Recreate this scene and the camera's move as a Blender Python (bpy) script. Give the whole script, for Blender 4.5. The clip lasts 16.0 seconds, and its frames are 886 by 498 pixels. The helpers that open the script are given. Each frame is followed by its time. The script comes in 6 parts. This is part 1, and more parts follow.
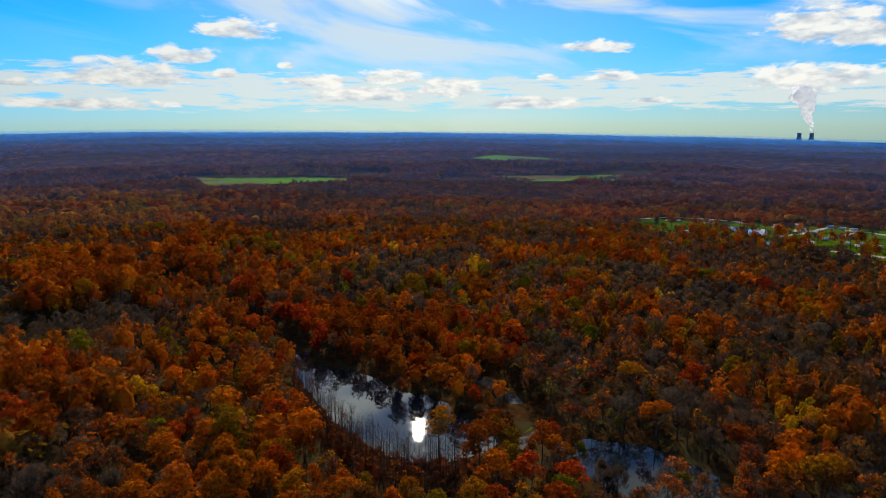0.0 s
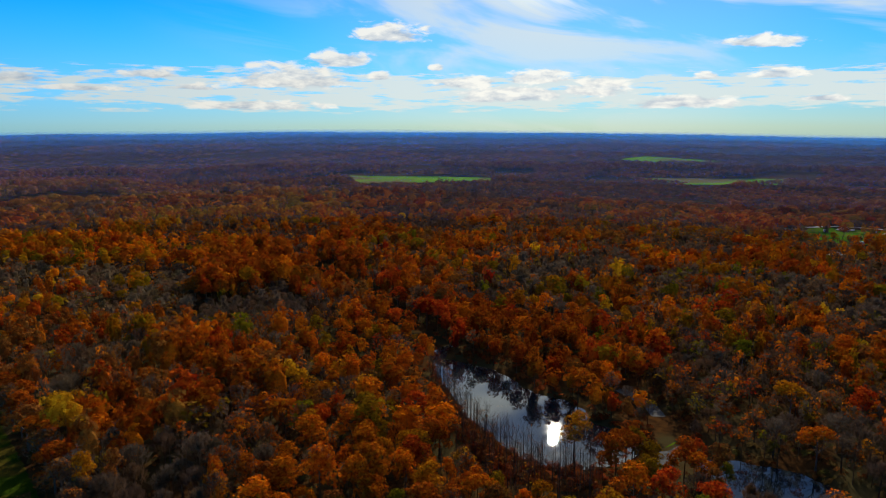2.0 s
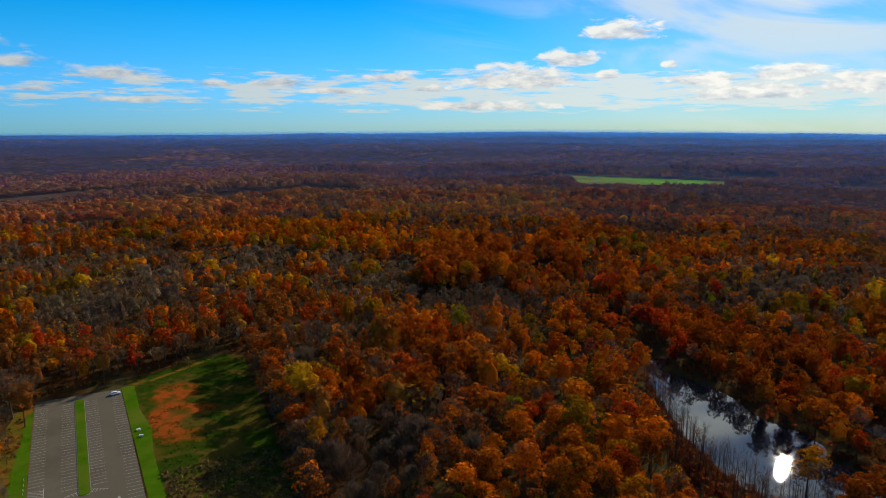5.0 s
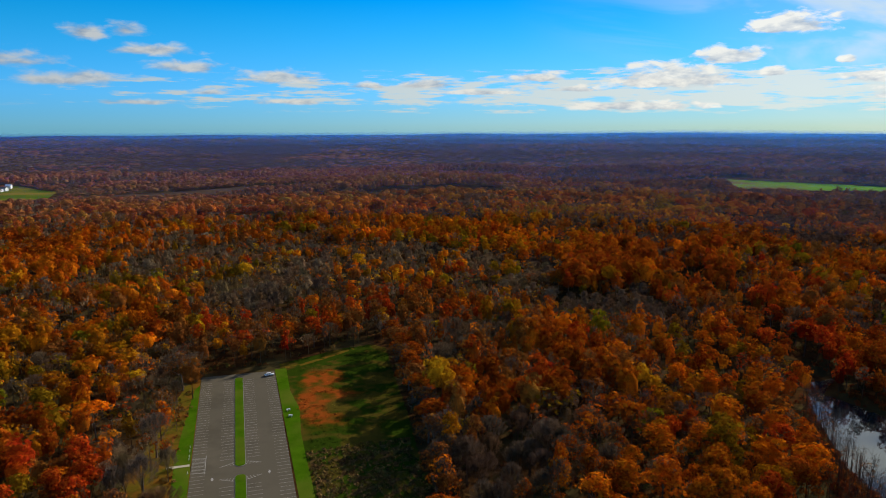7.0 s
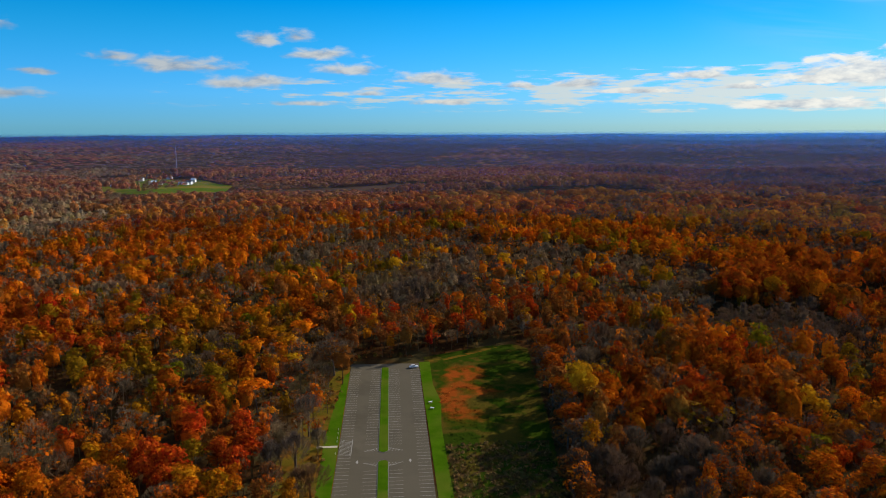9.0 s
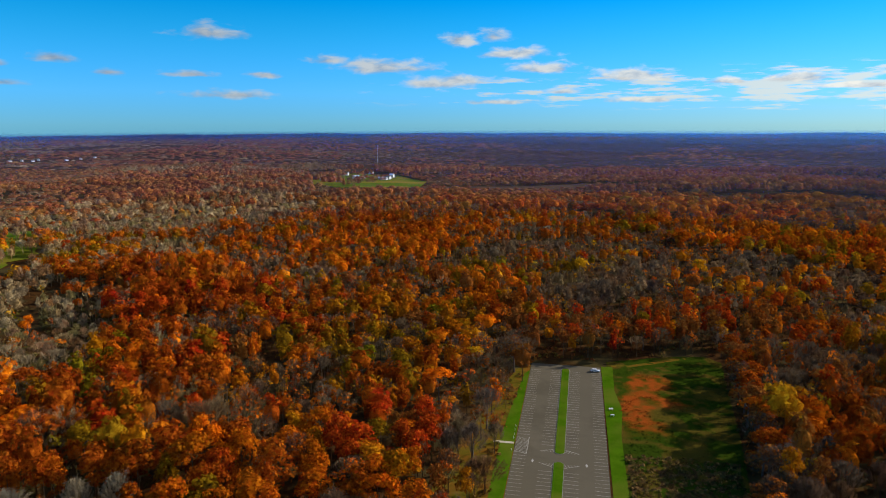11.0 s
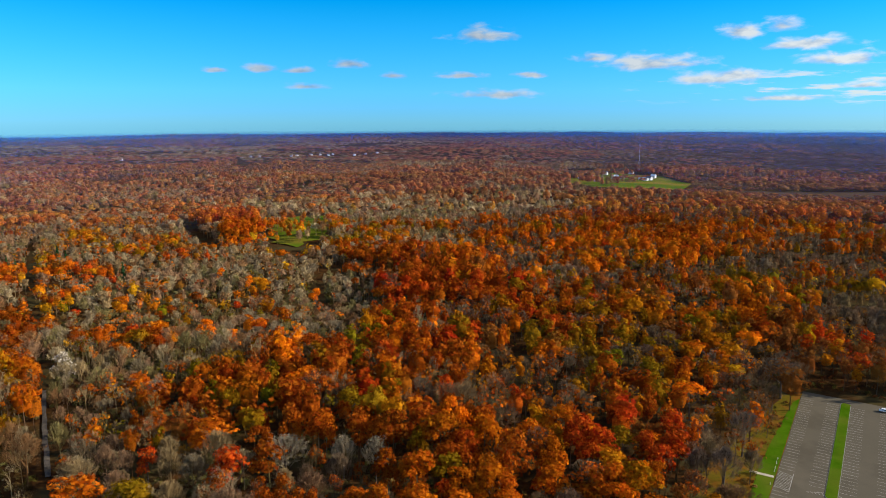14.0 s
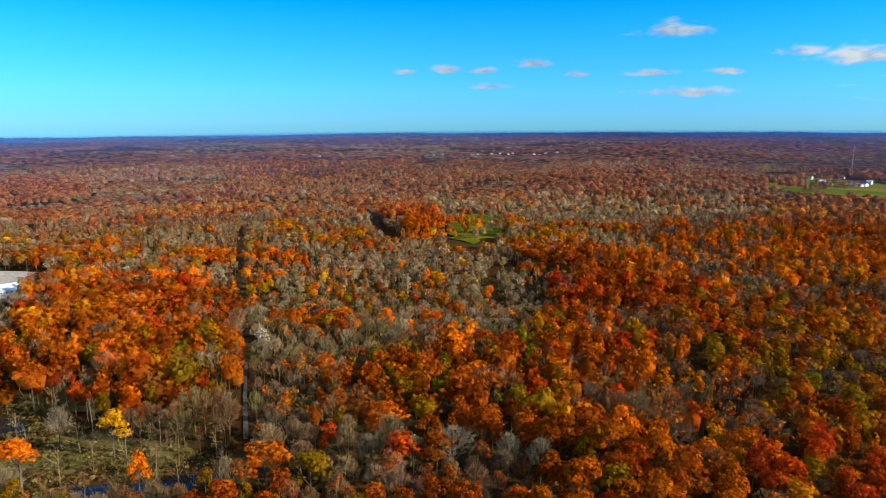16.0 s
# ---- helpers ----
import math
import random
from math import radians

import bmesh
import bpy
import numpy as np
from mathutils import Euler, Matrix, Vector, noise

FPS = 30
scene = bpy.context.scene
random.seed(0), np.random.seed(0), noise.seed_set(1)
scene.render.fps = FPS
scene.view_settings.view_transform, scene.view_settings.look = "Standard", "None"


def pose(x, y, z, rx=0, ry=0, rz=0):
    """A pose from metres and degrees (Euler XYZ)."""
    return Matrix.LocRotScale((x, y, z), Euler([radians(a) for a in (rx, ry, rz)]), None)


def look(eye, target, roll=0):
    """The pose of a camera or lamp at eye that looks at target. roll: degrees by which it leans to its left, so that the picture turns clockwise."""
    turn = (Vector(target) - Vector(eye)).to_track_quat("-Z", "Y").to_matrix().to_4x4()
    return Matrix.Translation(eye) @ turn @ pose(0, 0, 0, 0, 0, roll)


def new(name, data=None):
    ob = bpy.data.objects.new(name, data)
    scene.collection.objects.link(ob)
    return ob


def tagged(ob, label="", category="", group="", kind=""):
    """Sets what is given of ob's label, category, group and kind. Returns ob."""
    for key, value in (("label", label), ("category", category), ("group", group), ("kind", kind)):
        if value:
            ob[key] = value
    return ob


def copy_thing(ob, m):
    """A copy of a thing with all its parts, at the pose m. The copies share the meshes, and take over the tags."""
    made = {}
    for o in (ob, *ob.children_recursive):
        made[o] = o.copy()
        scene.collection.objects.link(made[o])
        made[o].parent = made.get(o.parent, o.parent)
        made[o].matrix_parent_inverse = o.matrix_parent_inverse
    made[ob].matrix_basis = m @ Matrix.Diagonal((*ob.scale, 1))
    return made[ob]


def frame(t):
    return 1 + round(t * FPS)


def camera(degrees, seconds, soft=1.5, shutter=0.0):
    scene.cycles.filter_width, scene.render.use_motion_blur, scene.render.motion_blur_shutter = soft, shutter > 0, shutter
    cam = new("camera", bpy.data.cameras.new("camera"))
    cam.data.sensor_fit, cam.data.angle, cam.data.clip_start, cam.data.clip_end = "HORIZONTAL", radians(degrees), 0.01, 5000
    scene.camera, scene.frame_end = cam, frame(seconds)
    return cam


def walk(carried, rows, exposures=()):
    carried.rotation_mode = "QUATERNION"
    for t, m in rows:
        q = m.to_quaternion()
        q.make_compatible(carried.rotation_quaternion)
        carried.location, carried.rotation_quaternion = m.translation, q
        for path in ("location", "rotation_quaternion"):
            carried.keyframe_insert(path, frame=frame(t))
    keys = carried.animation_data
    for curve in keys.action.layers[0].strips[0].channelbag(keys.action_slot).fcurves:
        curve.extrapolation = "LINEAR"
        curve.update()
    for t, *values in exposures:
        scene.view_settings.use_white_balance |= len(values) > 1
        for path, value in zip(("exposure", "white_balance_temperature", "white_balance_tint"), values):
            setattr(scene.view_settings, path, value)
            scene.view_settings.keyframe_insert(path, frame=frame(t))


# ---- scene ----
LENS = 66.24
PATH = [
    (0.0, 0, 0, 130, 79.77, -0.00, -60.10),
    (0.5, 0, 0, 130, 79.76, 0.00, -57.20),
    (1.0, 0, 0, 130, 79.78, 0.00, -54.06),
    (1.5, 0, 0, 130, 79.79, 0.00, -50.89),
    (2.0, 0, 0, 130, 79.79, 0.00, -48.03),
    (2.5, 0, 0, 130, 79.80, 0.00, -45.11),
    (3.0, 0, 0, 130, 79.81, -0.00, -42.32),
    (3.5, 0, 0, 130, 79.79, -0.00, -39.68),
    (4.0, 0, 0, 130, 79.79, -0.00, -37.08),
    (4.2, 0, 0, 130, 79.77, -0.00, -35.60),
    (6.3, 0, 0, 130, 79.83, 0.00, -21.65),
    (6.5, 0, 0, 130, 79.81, 0.00, -20.73),
    (7.0, 0, 0, 130, 79.82, 0.00, -17.55),
    (7.5, 0, 0, 130, 79.82, 0.00, -14.32),
    (8.0, 0, 0, 130, 79.82, 0.00, -11.33),
    (8.5, 0, 0, 130, 79.82, 0.00, -8.23),
    (9.0, 0, 0, 130, 79.80, 0.00, -5.10),
    (9.2, 0, 0, 130, 79.80, 0.00, -3.41),
    (11.3, 0, 0, 130, 79.65, 0.00, 12.76),
    (11.5, 0, 0, 130, 79.65, 0.00, 14.08),
    (12.0, 0, 0, 130, 79.63, 0.00, 17.80),
    (12.5, 0, 0, 130, 79.60, 0.00, 21.62),
    (13.0, 0, 0, 130, 79.58, 0.00, 25.17),
    (13.5, 0, 0, 130, 79.55, 0.00, 28.66),
    (14.0, 0, 0, 130, 79.54, 0.00, 32.21),
    (14.5, 0, 0, 130, 79.53, 0.00, 35.60),
    (15.0, 0, 0, 130, 79.51, 0.00, 39.30),
    (15.5, 0, 0, 130, 79.49, -0.00, 43.17),
    (16.0, 0, 0, 130, 79.49, -0.00, 47.14),
]
cam = camera(LENS, 16.0, soft=1.0)
walk(cam, [(t, pose(*p)) for t, *p in PATH], [(0.0, 0.33), (4.0, 0.32), (9.0, 0.41), (12.5, 0.72), (16.0, 0.88)])

# ---- light ----
SUN_AZ, SUN_EL = 57.9, 25.2          # degrees clockwise from +y, and above the horizon


def nodes_of(tree):
    """A short way to add a node with its settings and its inputs."""
    def add(kind, inputs=None, **settings):
        n = tree.nodes.new("ShaderNode" + kind)
        for key, value in settings.items():
            setattr(n, key, value)
        for key, value in (inputs or {}).items():
            if hasattr(value, "is_output"):
                tree.links.new(value, n.inputs[key])
            else:
                n.inputs[key].default_value = value
        return n
    return add


def math_node(add, op, a, b=0.0, c=0.0, clamp=False):
    return add("Math", {0: a, 1: b, 2: c}, operation=op, use_clamp=clamp).outputs[0]


def make_world():
    world = bpy.data.worlds.new("sky")
    scene.world = world
    world.use_nodes = True
    tree = world.node_tree
    tree.nodes.clear()
    add = nodes_of(tree)
    sky = add("TexSky", sky_type="NISHITA", sun_disc=False, sun_elevation=radians(SUN_EL), sun_rotation=radians(SUN_AZ),
              altitude=150, air_density=1.0, dust_density=0.05, ozone_density=5.0)
    deep = add("HueSaturation", {"Hue": 0.5, "Saturation": SKY_SAT, "Value": 1.0, "Fac": 1.0, "Color": sky.outputs[0]})
    low = add("MapRange", {0: add("SeparateXYZ", {0: add("TexCoord").outputs["Generated"]}).outputs[2], 1: 0.0, 2: 0.16}, interpolation_type="SMOOTHSTEP").outputs[0]
    xy = add("SeparateXYZ", {0: add("TexCoord").outputs["Generated"]})
    turned = math_node(add, "MULTIPLY", math_node(add, "ARCTAN2", xy.outputs[0], xy.outputs[1]), 57.2958)
    sunny = add("MapRange", {0: turned, 1: -30.0, 2: 60.0}, interpolation_type="SMOOTHSTEP").outputs[0]
    base_tint = add("MixRGB", {0: sunny, 1: SKY_TINT_AWAY, 2: SKY_TINT_LOW})
    high_tint = add("MixRGB", {0: sunny, 1: SKY_TINT, 2: SKY_TINT_SUN})
    cool = add("MixRGB", {0: low, 1: base_tint.outputs[0], 2: high_tint.outputs[0]})
    deep = add("MixRGB", {0: 1.0, 1: deep.outputs[0], 2: cool.outputs[0]}, blend_type="MULTIPLY")
    way = add("TexCoord").outputs["Generated"]
    xyz = add("SeparateXYZ", {0: way})
    x, y, z = xyz.outputs
    M = lambda op, a, b=0.0, c=0.0, clamp=False: math_node(add, op, a, b, c, clamp)
    az = M("MULTIPLY", M("ARCTAN2", x, y), 57.2958)            # clockwise from +y
    el = M("MULTIPLY", M("ARCSINE", z), 57.2958)
    flat = add("CombineXYZ", {0: az, 1: M("MULTIPLY", el, 2.6), 2: 0.0}).outputs[0]
    rough = add("TexNoise", {"Vector": flat, "Scale": 0.5, "Detail": 6.0, "Roughness": 0.55, "Distortion": 0.3})
    wide = add("TexNoise", {"Vector": flat, "Scale": 0.11, "Detail": 3.0, "Roughness": 0.5})
    above = add("VectorMath", {0: flat, 1: (0.0, 0.9, 0.0)}, operation="ADD").outputs[0]
    rough_up = add("TexNoise", {"Vector": above, "Scale": 0.55, "Detail": 4.0, "Roughness": 0.55, "Distortion": 0.3})
    # cumulus: soft ovals torn by noise
    cover = None
    shade = None
    for ca, ce, w, h in CLOUDS:
        m = add("Mapping", {"Vector": add("CombineXYZ", {0: az, 1: el, 2: 0.0}).outputs[0], "Location": (-ca / w, -ce / h, 0),
                            "Scale": (1 / w, 1 / h, 1)})
        across, up, _ = add("SeparateXYZ", {0: m.outputs[0]}).outputs
        sunk = M("MULTIPLY", M("MINIMUM", up, 0.0), 0.8)
        length = add("VectorMath", {0: add("CombineXYZ", {0: across, 1: M("ADD", up, sunk), 2: 0.0}).outputs[0]}, operation="LENGTH").outputs["Value"]
        body = M("SUBTRACT", 1.0, length)
        cover = body if cover is None else M("MAXIMUM", cover, body)
        lit = M("MULTIPLY", M("MULTIPLY_ADD", up, 0.5, 0.5, True), M("MULTIPLY_ADD", body, 3.0, 0.6, True))
        shade = lit if shade is None else M("MAXIMUM", shade, lit)
    torn = M("ADD", M("MAXIMUM", cover, -0.8), M("MULTIPLY", M("SUBTRACT", rough.outputs[0], 0.5), 1.75))
    cumulus = add("MapRange", {0: torn, 1: 0.10, 2: add("MapRange", {0: az, 1: -20.0, 2: 40.0, 3: 0.95, 4: 0.48}).outputs[0], 3: 0.0, 4: 0.95}, interpolation_type="SMOOTHSTEP").outputs[0]
    cumulus = M("MULTIPLY", cumulus, add("MapRange", {0: az, 1: -70.0, 2: 30.0, 3: 0.74, 4: 1.0}).outputs[0])
    # a low bank of stratocumulus rows, thick under the sun and thin away from it
    rows_at = add("CombineXYZ", {0: M("MULTIPLY", az, 0.24), 1: M("MULTIPLY", el, 2.1), 2: 3.0}).outputs[0]
    rows = add("TexNoise", {"Vector": rows_at, "Scale": 1.0, "Detail": 6.0, "Roughness": 0.6})
    toward = add("MapRange", {0: az, 1: -40.0, 2: 48.0, 3: 0.0, 4: 1.0}, interpolation_type="SMOOTHSTEP").outputs[0]
    bank = add("MapRange", {0: el, 1: 0.4, 2: 2.2, 3: 0.0, 4: 1.0}, interpolation_type="SMOOTHSTEP").outputs[0]
    bank_top = add("MapRange", {0: el, 1: 3.0, 2: 5.6, 3: 1.0, 4: 0.0}, interpolation_type="SMOOTHSTEP").outputs[0]
    amount = M("MULTIPLY", M("MULTIPLY", bank, bank_top), M("MULTIPLY_ADD", toward, 0.68, 0.06))
    strat = add("MapRange", {0: M("MULTIPLY_ADD", amount, 0.42, rows.outputs[0]), 1: 0.64, 2: 0.78, 3: 0.0, 4: 0.85},
                interpolation_type="SMOOTHSTEP").outputs[0]
    strat = M("MULTIPLY", strat, add("MapRange", {0: amount, 1: 0.1, 2: 0.3}, interpolation_type="SMOOTHSTEP").outputs[0])
    # thin high cirrus in the upper sky towards the sun
    fan = add("CombineXYZ", {0: M("MULTIPLY", az, 0.05), 1: M("MULTIPLY_ADD", az, 0.03, M("MULTIPLY", el, 0.22)), 2: 8.0}).outputs[0]
    veil = add("TexNoise", {"Vector": fan, "Scale": 1.3, "Detail": 5.0, "Roughness": 0.55, "Distortion": 0.6})
    high = add("MapRange", {0: el, 1: 3.5, 2: 8.0, 3: 0.0, 4: 1.0}, interpolation_type="SMOOTHSTEP").outputs[0]
    side = add("MapRange", {0: az, 1: 22.0, 2: 62.0, 3: 0.0, 4: 1.0}, interpolation_type="SMOOTHSTEP").outputs[0]
    cirrus = M("MULTIPLY", add("MapRange", {0: veil.outputs[0], 1: 0.36, 2: 0.60, 3: 0.0, 4: 0.9}, interpolation_type="SMOOTHSTEP").outputs[0],
               M("MULTIPLY", high, side))
    sun_way = (math.sin(radians(SUN_AZ)) * math.cos(radians(SUN_EL)), math.cos(radians(SUN_AZ)) * math.cos(radians(SUN_EL)), math.sin(radians(SUN_EL)))
    close = add("VectorMath", {0: way, 1: sun_way}, operation="DOT_PRODUCT").outputs["Value"]
    milky = M("MULTIPLY", add("MapRange", {0: close, 1: 0.86, 2: 0.975, 3: 0.0, 4: 0.9}, interpolation_type="SMOOTHSTEP").outputs[0],
              add("MapRange", {0: veil.outputs[0], 1: 0.40, 2: 0.60, 3: 0.22, 4: 1.0}, interpolation_type="SMOOTHSTEP").outputs[0])
    thin = M("MAXIMUM", strat, M("MAXIMUM", cirrus, milky))
    relief = M("MULTIPLY", M("SUBTRACT", rough.outputs[0], rough_up.outputs[0]), 2.6)
    grey = M("ADD", M("MULTIPLY_ADD", shade, 0.75, 0.2), relief, 0.0, True)
    body_col = add("MixRGB", {0: grey, 1: CLOUD_BASE, 2: CLOUD_TOP})
    near_sun = add("MapRange", {0: az, 1: -35.0, 2: 50.0, 3: 0.42, 4: 1.0}).outputs[0]
    body_lit = add("MixRGB", {0: 1.0, 1: body_col.outputs[0], 2: near_sun}, blend_type="MULTIPLY")
    glow = add("MapRange", {0: close, 1: 0.955, 2: 0.997, 3: 1.0, 4: 2.6}, interpolation_type="SMOOTHSTEP").outputs[0]
    thin_lit = add("MixRGB", {0: 1.0, 1: CLOUD_THIN, 2: M("MULTIPLY", glow, add("MapRange", {0: az, 1: -35.0, 2: 45.0, 3: 0.55, 4: 1.0}).outputs[0])}, blend_type="MULTIPLY")
    first = add("MixRGB", {0: thin, 1: deep.outputs[0], 2: thin_lit.outputs[0]})
    last = add("MixRGB", {0: cumulus, 1: first.outputs[0], 2: body_lit.outputs[0]})
    back = add("Background", {"Color": last.outputs[0], "Strength": SKY_POWER})
    out = add("OutputWorld", {"Surface": back.outputs[0]})


SKY_POWER, SKY_SAT, SKY_TINT = 0.081, 1.5, (0.35, 1.19, 1.30, 1)
SKY_TINT_SUN = (0.50, 1.02, 1.24, 1)
SKY_TINT_LOW, SKY_TINT_AWAY = (0.45, 0.69, 1.04, 1), (0.25, 0.76, 1.70, 1)
CLOUD_TOP, CLOUD_BASE, CLOUD_THIN = (9.6, 9.5, 8.8, 1), (4.9, 5.6, 6.4, 1), (7.4, 7.9, 7.5, 1)
# azimuth, elevation, half width and half height of the larger clouds, in degrees
CLOUDS = [(43.7, 7.26, 3.70, 1.36), (39.6, 5.17, 3.44, 1.05), (35.6, 3.68, 5.85, 1.68), (42.9, 3.95, 1.20, 0.63), (47.5, 4.69, 0.86, 0.42), (49.8, 3.41, 3.70, 0.94), (55.7, 3.81, 3.44, 1.05), (60.4, 2.93, 3.44, 1.16), (53.4, 2.45, 5.85, 1.16), (66.9, 1.78, 5.42, 0.84), (72.6, 6.12, 3.44, 0.84), (73.8, 3.81, 2.41, 0.73), (68.7, 3.79, 1.20, 0.52), (76.7, 2.03, 1.98, 0.42), (88.1, 6.97, 4.39, 2.20), (90.9, 6.34, 2.92, 2.10), (32.8, 1.58, 7.83, 0.63), (15.9, 3.38, 2.67, 0.68), (25.4, 3.94, 3.18, 0.73), (11.4, 3.25, 1.98, 0.42)]
CLOUDS += [(28.5, 2.98, 2.41, 0.42), (20.3, 2.77, 4.39, 0.37), (-9.3, 6.67, 2.24, 1.05), (-6.7, 7.01, 1.98, 0.94), (-4.9, 5.61, 4.39, 0.84), (-2.5, 4.44, 3.87, 0.84), (4.2, 3.8, 4.39, 0.94), (-9.6, 3.51, 4.13, 0.94), (-13.4, 4.47, 2.67, 0.73), (-1, 2.65, 2.24, 0.42), (16.5, 3.43, 2.92, 0.68), (11.4, 3.33, 1.72, 0.42), (-5.9, 1.83, 3.87, 0.42), (5.4, 1.96, 3.87, 0.48), (-15.8, 4.56, 5.42, 1.16), (-20, 5.07, 2.67, 0.73), (-25.2, 3.93, 1.98, 0.37), (-10.9, 3.31, 4.90, 0.94), (-29.1, 6.88, 3.70, 1.05), (-47, 4.24, 2.06, 0.63)]
CLOUDS += [(-43.7, 4.13, 1.98, 0.48), (-39.8, 4.69, 2.24, 0.63), (-50.1, 4.05, 1.46, 0.42), (-43.4, 2.93, 2.41, 0.48), (-36.3, 3.83, 1.55, 0.48), (-30.5, 3.85, 2.92, 0.48), (-25, 3.84, 1.72, 0.48), (-27.8, 2.3, 4.90, 0.63)]
CLOUDS += [(87.8, 3.35, 5.4, 1.25), (86.6, 3.8, 3.0, 1.1), (90.0, 3.5, 3.2, 1.0), (87.6, 2.8, 2.6, 1.0)]
make_world()
sun_data = bpy.data.lights.new("sun", "SUN")
sun_data.energy, sun_data.angle, sun_data.color = 5.0, radians(0.53), (1.0, 0.90, 0.75)
sun = new("sun", sun_data)
sun.matrix_world = look((0, 0, 300), (-math.sin(radians(SUN_AZ)) * 100, -math.cos(radians(SUN_AZ)) * 100, 300 - 100 * math.tan(radians(SUN_EL))))


# ---- materials ----
def material(name):
    m = bpy.data.materials.new(name)
    m.use_nodes = True
    m.node_tree.nodes.clear()
    return m, nodes_of(m.node_tree)


def surface(name, a, b, scale=1.0, rough=0.9, fine=8.0, bump=0.3, metal=0.0, c=None, patch=0.06):
    """A plain surface with grain and larger stains: colours a and b, and c in wide patches."""
    m, add = material(name)
    at = add("TexCoord").outputs["Object"]
    n1 = add("TexNoise", {"Vector": at, "Scale": scale, "Detail": 6.0, "Roughness": 0.65})
    n2 = add("TexNoise", {"Vector": at, "Scale": scale * fine, "Detail": 4.0})
    mix = add("MixRGB", {0: add("MapRange", {0: n1.outputs[0], 1: 0.35, 2: 0.65}).outputs[0], 1: (*a, 1), 2: (*b, 1)})
    col = mix.outputs[0]
    if c:
        n3 = add("TexNoise", {"Vector": at, "Scale": scale * patch, "Detail": 3.0})
        col = add("MixRGB", {0: add("MapRange", {0: n3.outputs[0], 1: 0.45, 2: 0.62}).outputs[0], 1: col, 2: (*c, 1)}).outputs[0]
    grain = add("MixRGB", {0: 0.35, 1: col, 2: add("MixRGB", {0: n2.outputs[0], 1: (0.2, 0.2, 0.2, 1), 2: (1, 1, 1, 1)}).outputs[0]},
                blend_type="MULTIPLY")
    bsdf = add("BsdfPrincipled", {"Base Color": grain.outputs[0], "Roughness": rough, "Metallic": metal, "Specular IOR Level": 0.0 if rough > 0.84 else 0.4,
                                  "Normal": add("Bump", {"Strength": bump, "Distance": 0.05, "Height": n2.outputs[0]}).outputs[0]})
    add("OutputMaterial", {"Surface": bsdf.outputs[0]})
    return m


def leaf_material(name, joined, torn=0.0, lively=0.55):
    """Thin leaves that pass light; the colour of the kind of tree, dulled far off, comes from the object or from the
    tree's tint.
    """
    m, add = material(name)
    if joined:
        tint = add("Attribute", attribute_name="tint").outputs["Color"]
    else:
        tint = add("ObjectInfo").outputs["Color"]
    rnd = add("NewGeometry").outputs["Random Per Island"]
    at = add("TexCoord").outputs["Object"]
    n = add("TexNoise", {"Vector": at, "Scale": 0.4, "Detail": 5.0, "Roughness": 0.7})
    hue = math_node(add, "MULTIPLY_ADD", rnd, 0.026, 0.487)
    val = math_node(add, "MULTIPLY_ADD", n.outputs[0], 0.5, math_node(add, "MULTIPLY_ADD", rnd, lively, 0.73 - lively / 2))
    col = add("HueSaturation", {"Hue": hue, "Saturation": 1.0, "Value": val, "Fac": 1.0, "Color": tint}).outputs[0]
    diffuse = add("BsdfDiffuse", {"Color": col})
    through_leaf = add("BsdfTranslucent", {"Color": col})
    mix = add("MixShader", {0: 0.23, 1: diffuse.outputs[0], 2: through_leaf.outputs[0]})
    if torn:
        holes = add("TexNoise", {"Vector": at, "Scale": torn, "Detail": 3.0, "Roughness": 0.75})
        solid = math_node(add, "GREATER_THAN", holes.outputs[0], 0.485)
        mix = add("MixShader", {0: solid, 1: add("BsdfTransparent").outputs[0], 2: mix.outputs[0]})
    add("OutputMaterial", {"Surface": mix.outputs[0]})
    return m


LEAF = leaf_material("leaves", False, 4.4, 0.9)
LEAVES_FINE = leaf_material("leaves_joined_fine", True, 3.8, 0.85)
LEAVES_MID = leaf_material("leaves_joined_mid", True, 1.5, 0.6)
LEAVES = leaf_material("leaves_joined_far", True, 0.6)
BARK = surface("bark", (0.075, 0.055, 0.042), (0.16, 0.13, 0.105), 0.8, 0.95)



def twig_fuzz(joined, torn, least):
    """Fine twigs too thin to tell apart: a dull net torn lengthwise."""
    m, add = material("fine_twigs")
    at = add("TexCoord").outputs["Object"]
    n = add("TexNoise", {"Vector": at, "Scale": 0.5, "Detail": 4.0})
    tint = add("Attribute", attribute_name="tint").outputs["Color"] if joined else add("ObjectInfo").outputs["Color"]
    val = math_node(add, "MULTIPLY_ADD", n.outputs[0], 0.7, math_node(add, "MULTIPLY_ADD", add("NewGeometry").outputs["Random Per Island"], 0.45, 0.45))
    col = add("HueSaturation", {"Hue": 0.5, "Saturation": 1.0, "Value": val, "Fac": 1.0, "Color": tint}).outputs[0]
    long = add("Mapping", {"Vector": at, "Scale": (1.0, 1.0, 0.28)}).outputs[0]
    holes = add("TexNoise", {"Vector": long, "Scale": torn, "Detail": 3.0, "Roughness": 0.75})
    solid = math_node(add, "GREATER_THAN", holes.outputs[0], least)
    leafless = add("MixShader", {0: 0.25, 1: add("BsdfDiffuse", {"Color": col}).outputs[0], 2: add("BsdfTranslucent", {"Color": col}).outputs[0]})
    mix = add("MixShader", {0: solid, 1: add("BsdfTransparent").outputs[0], 2: leafless.outputs[0]})
    add("OutputMaterial", {"Surface": mix.outputs[0]})
    return m


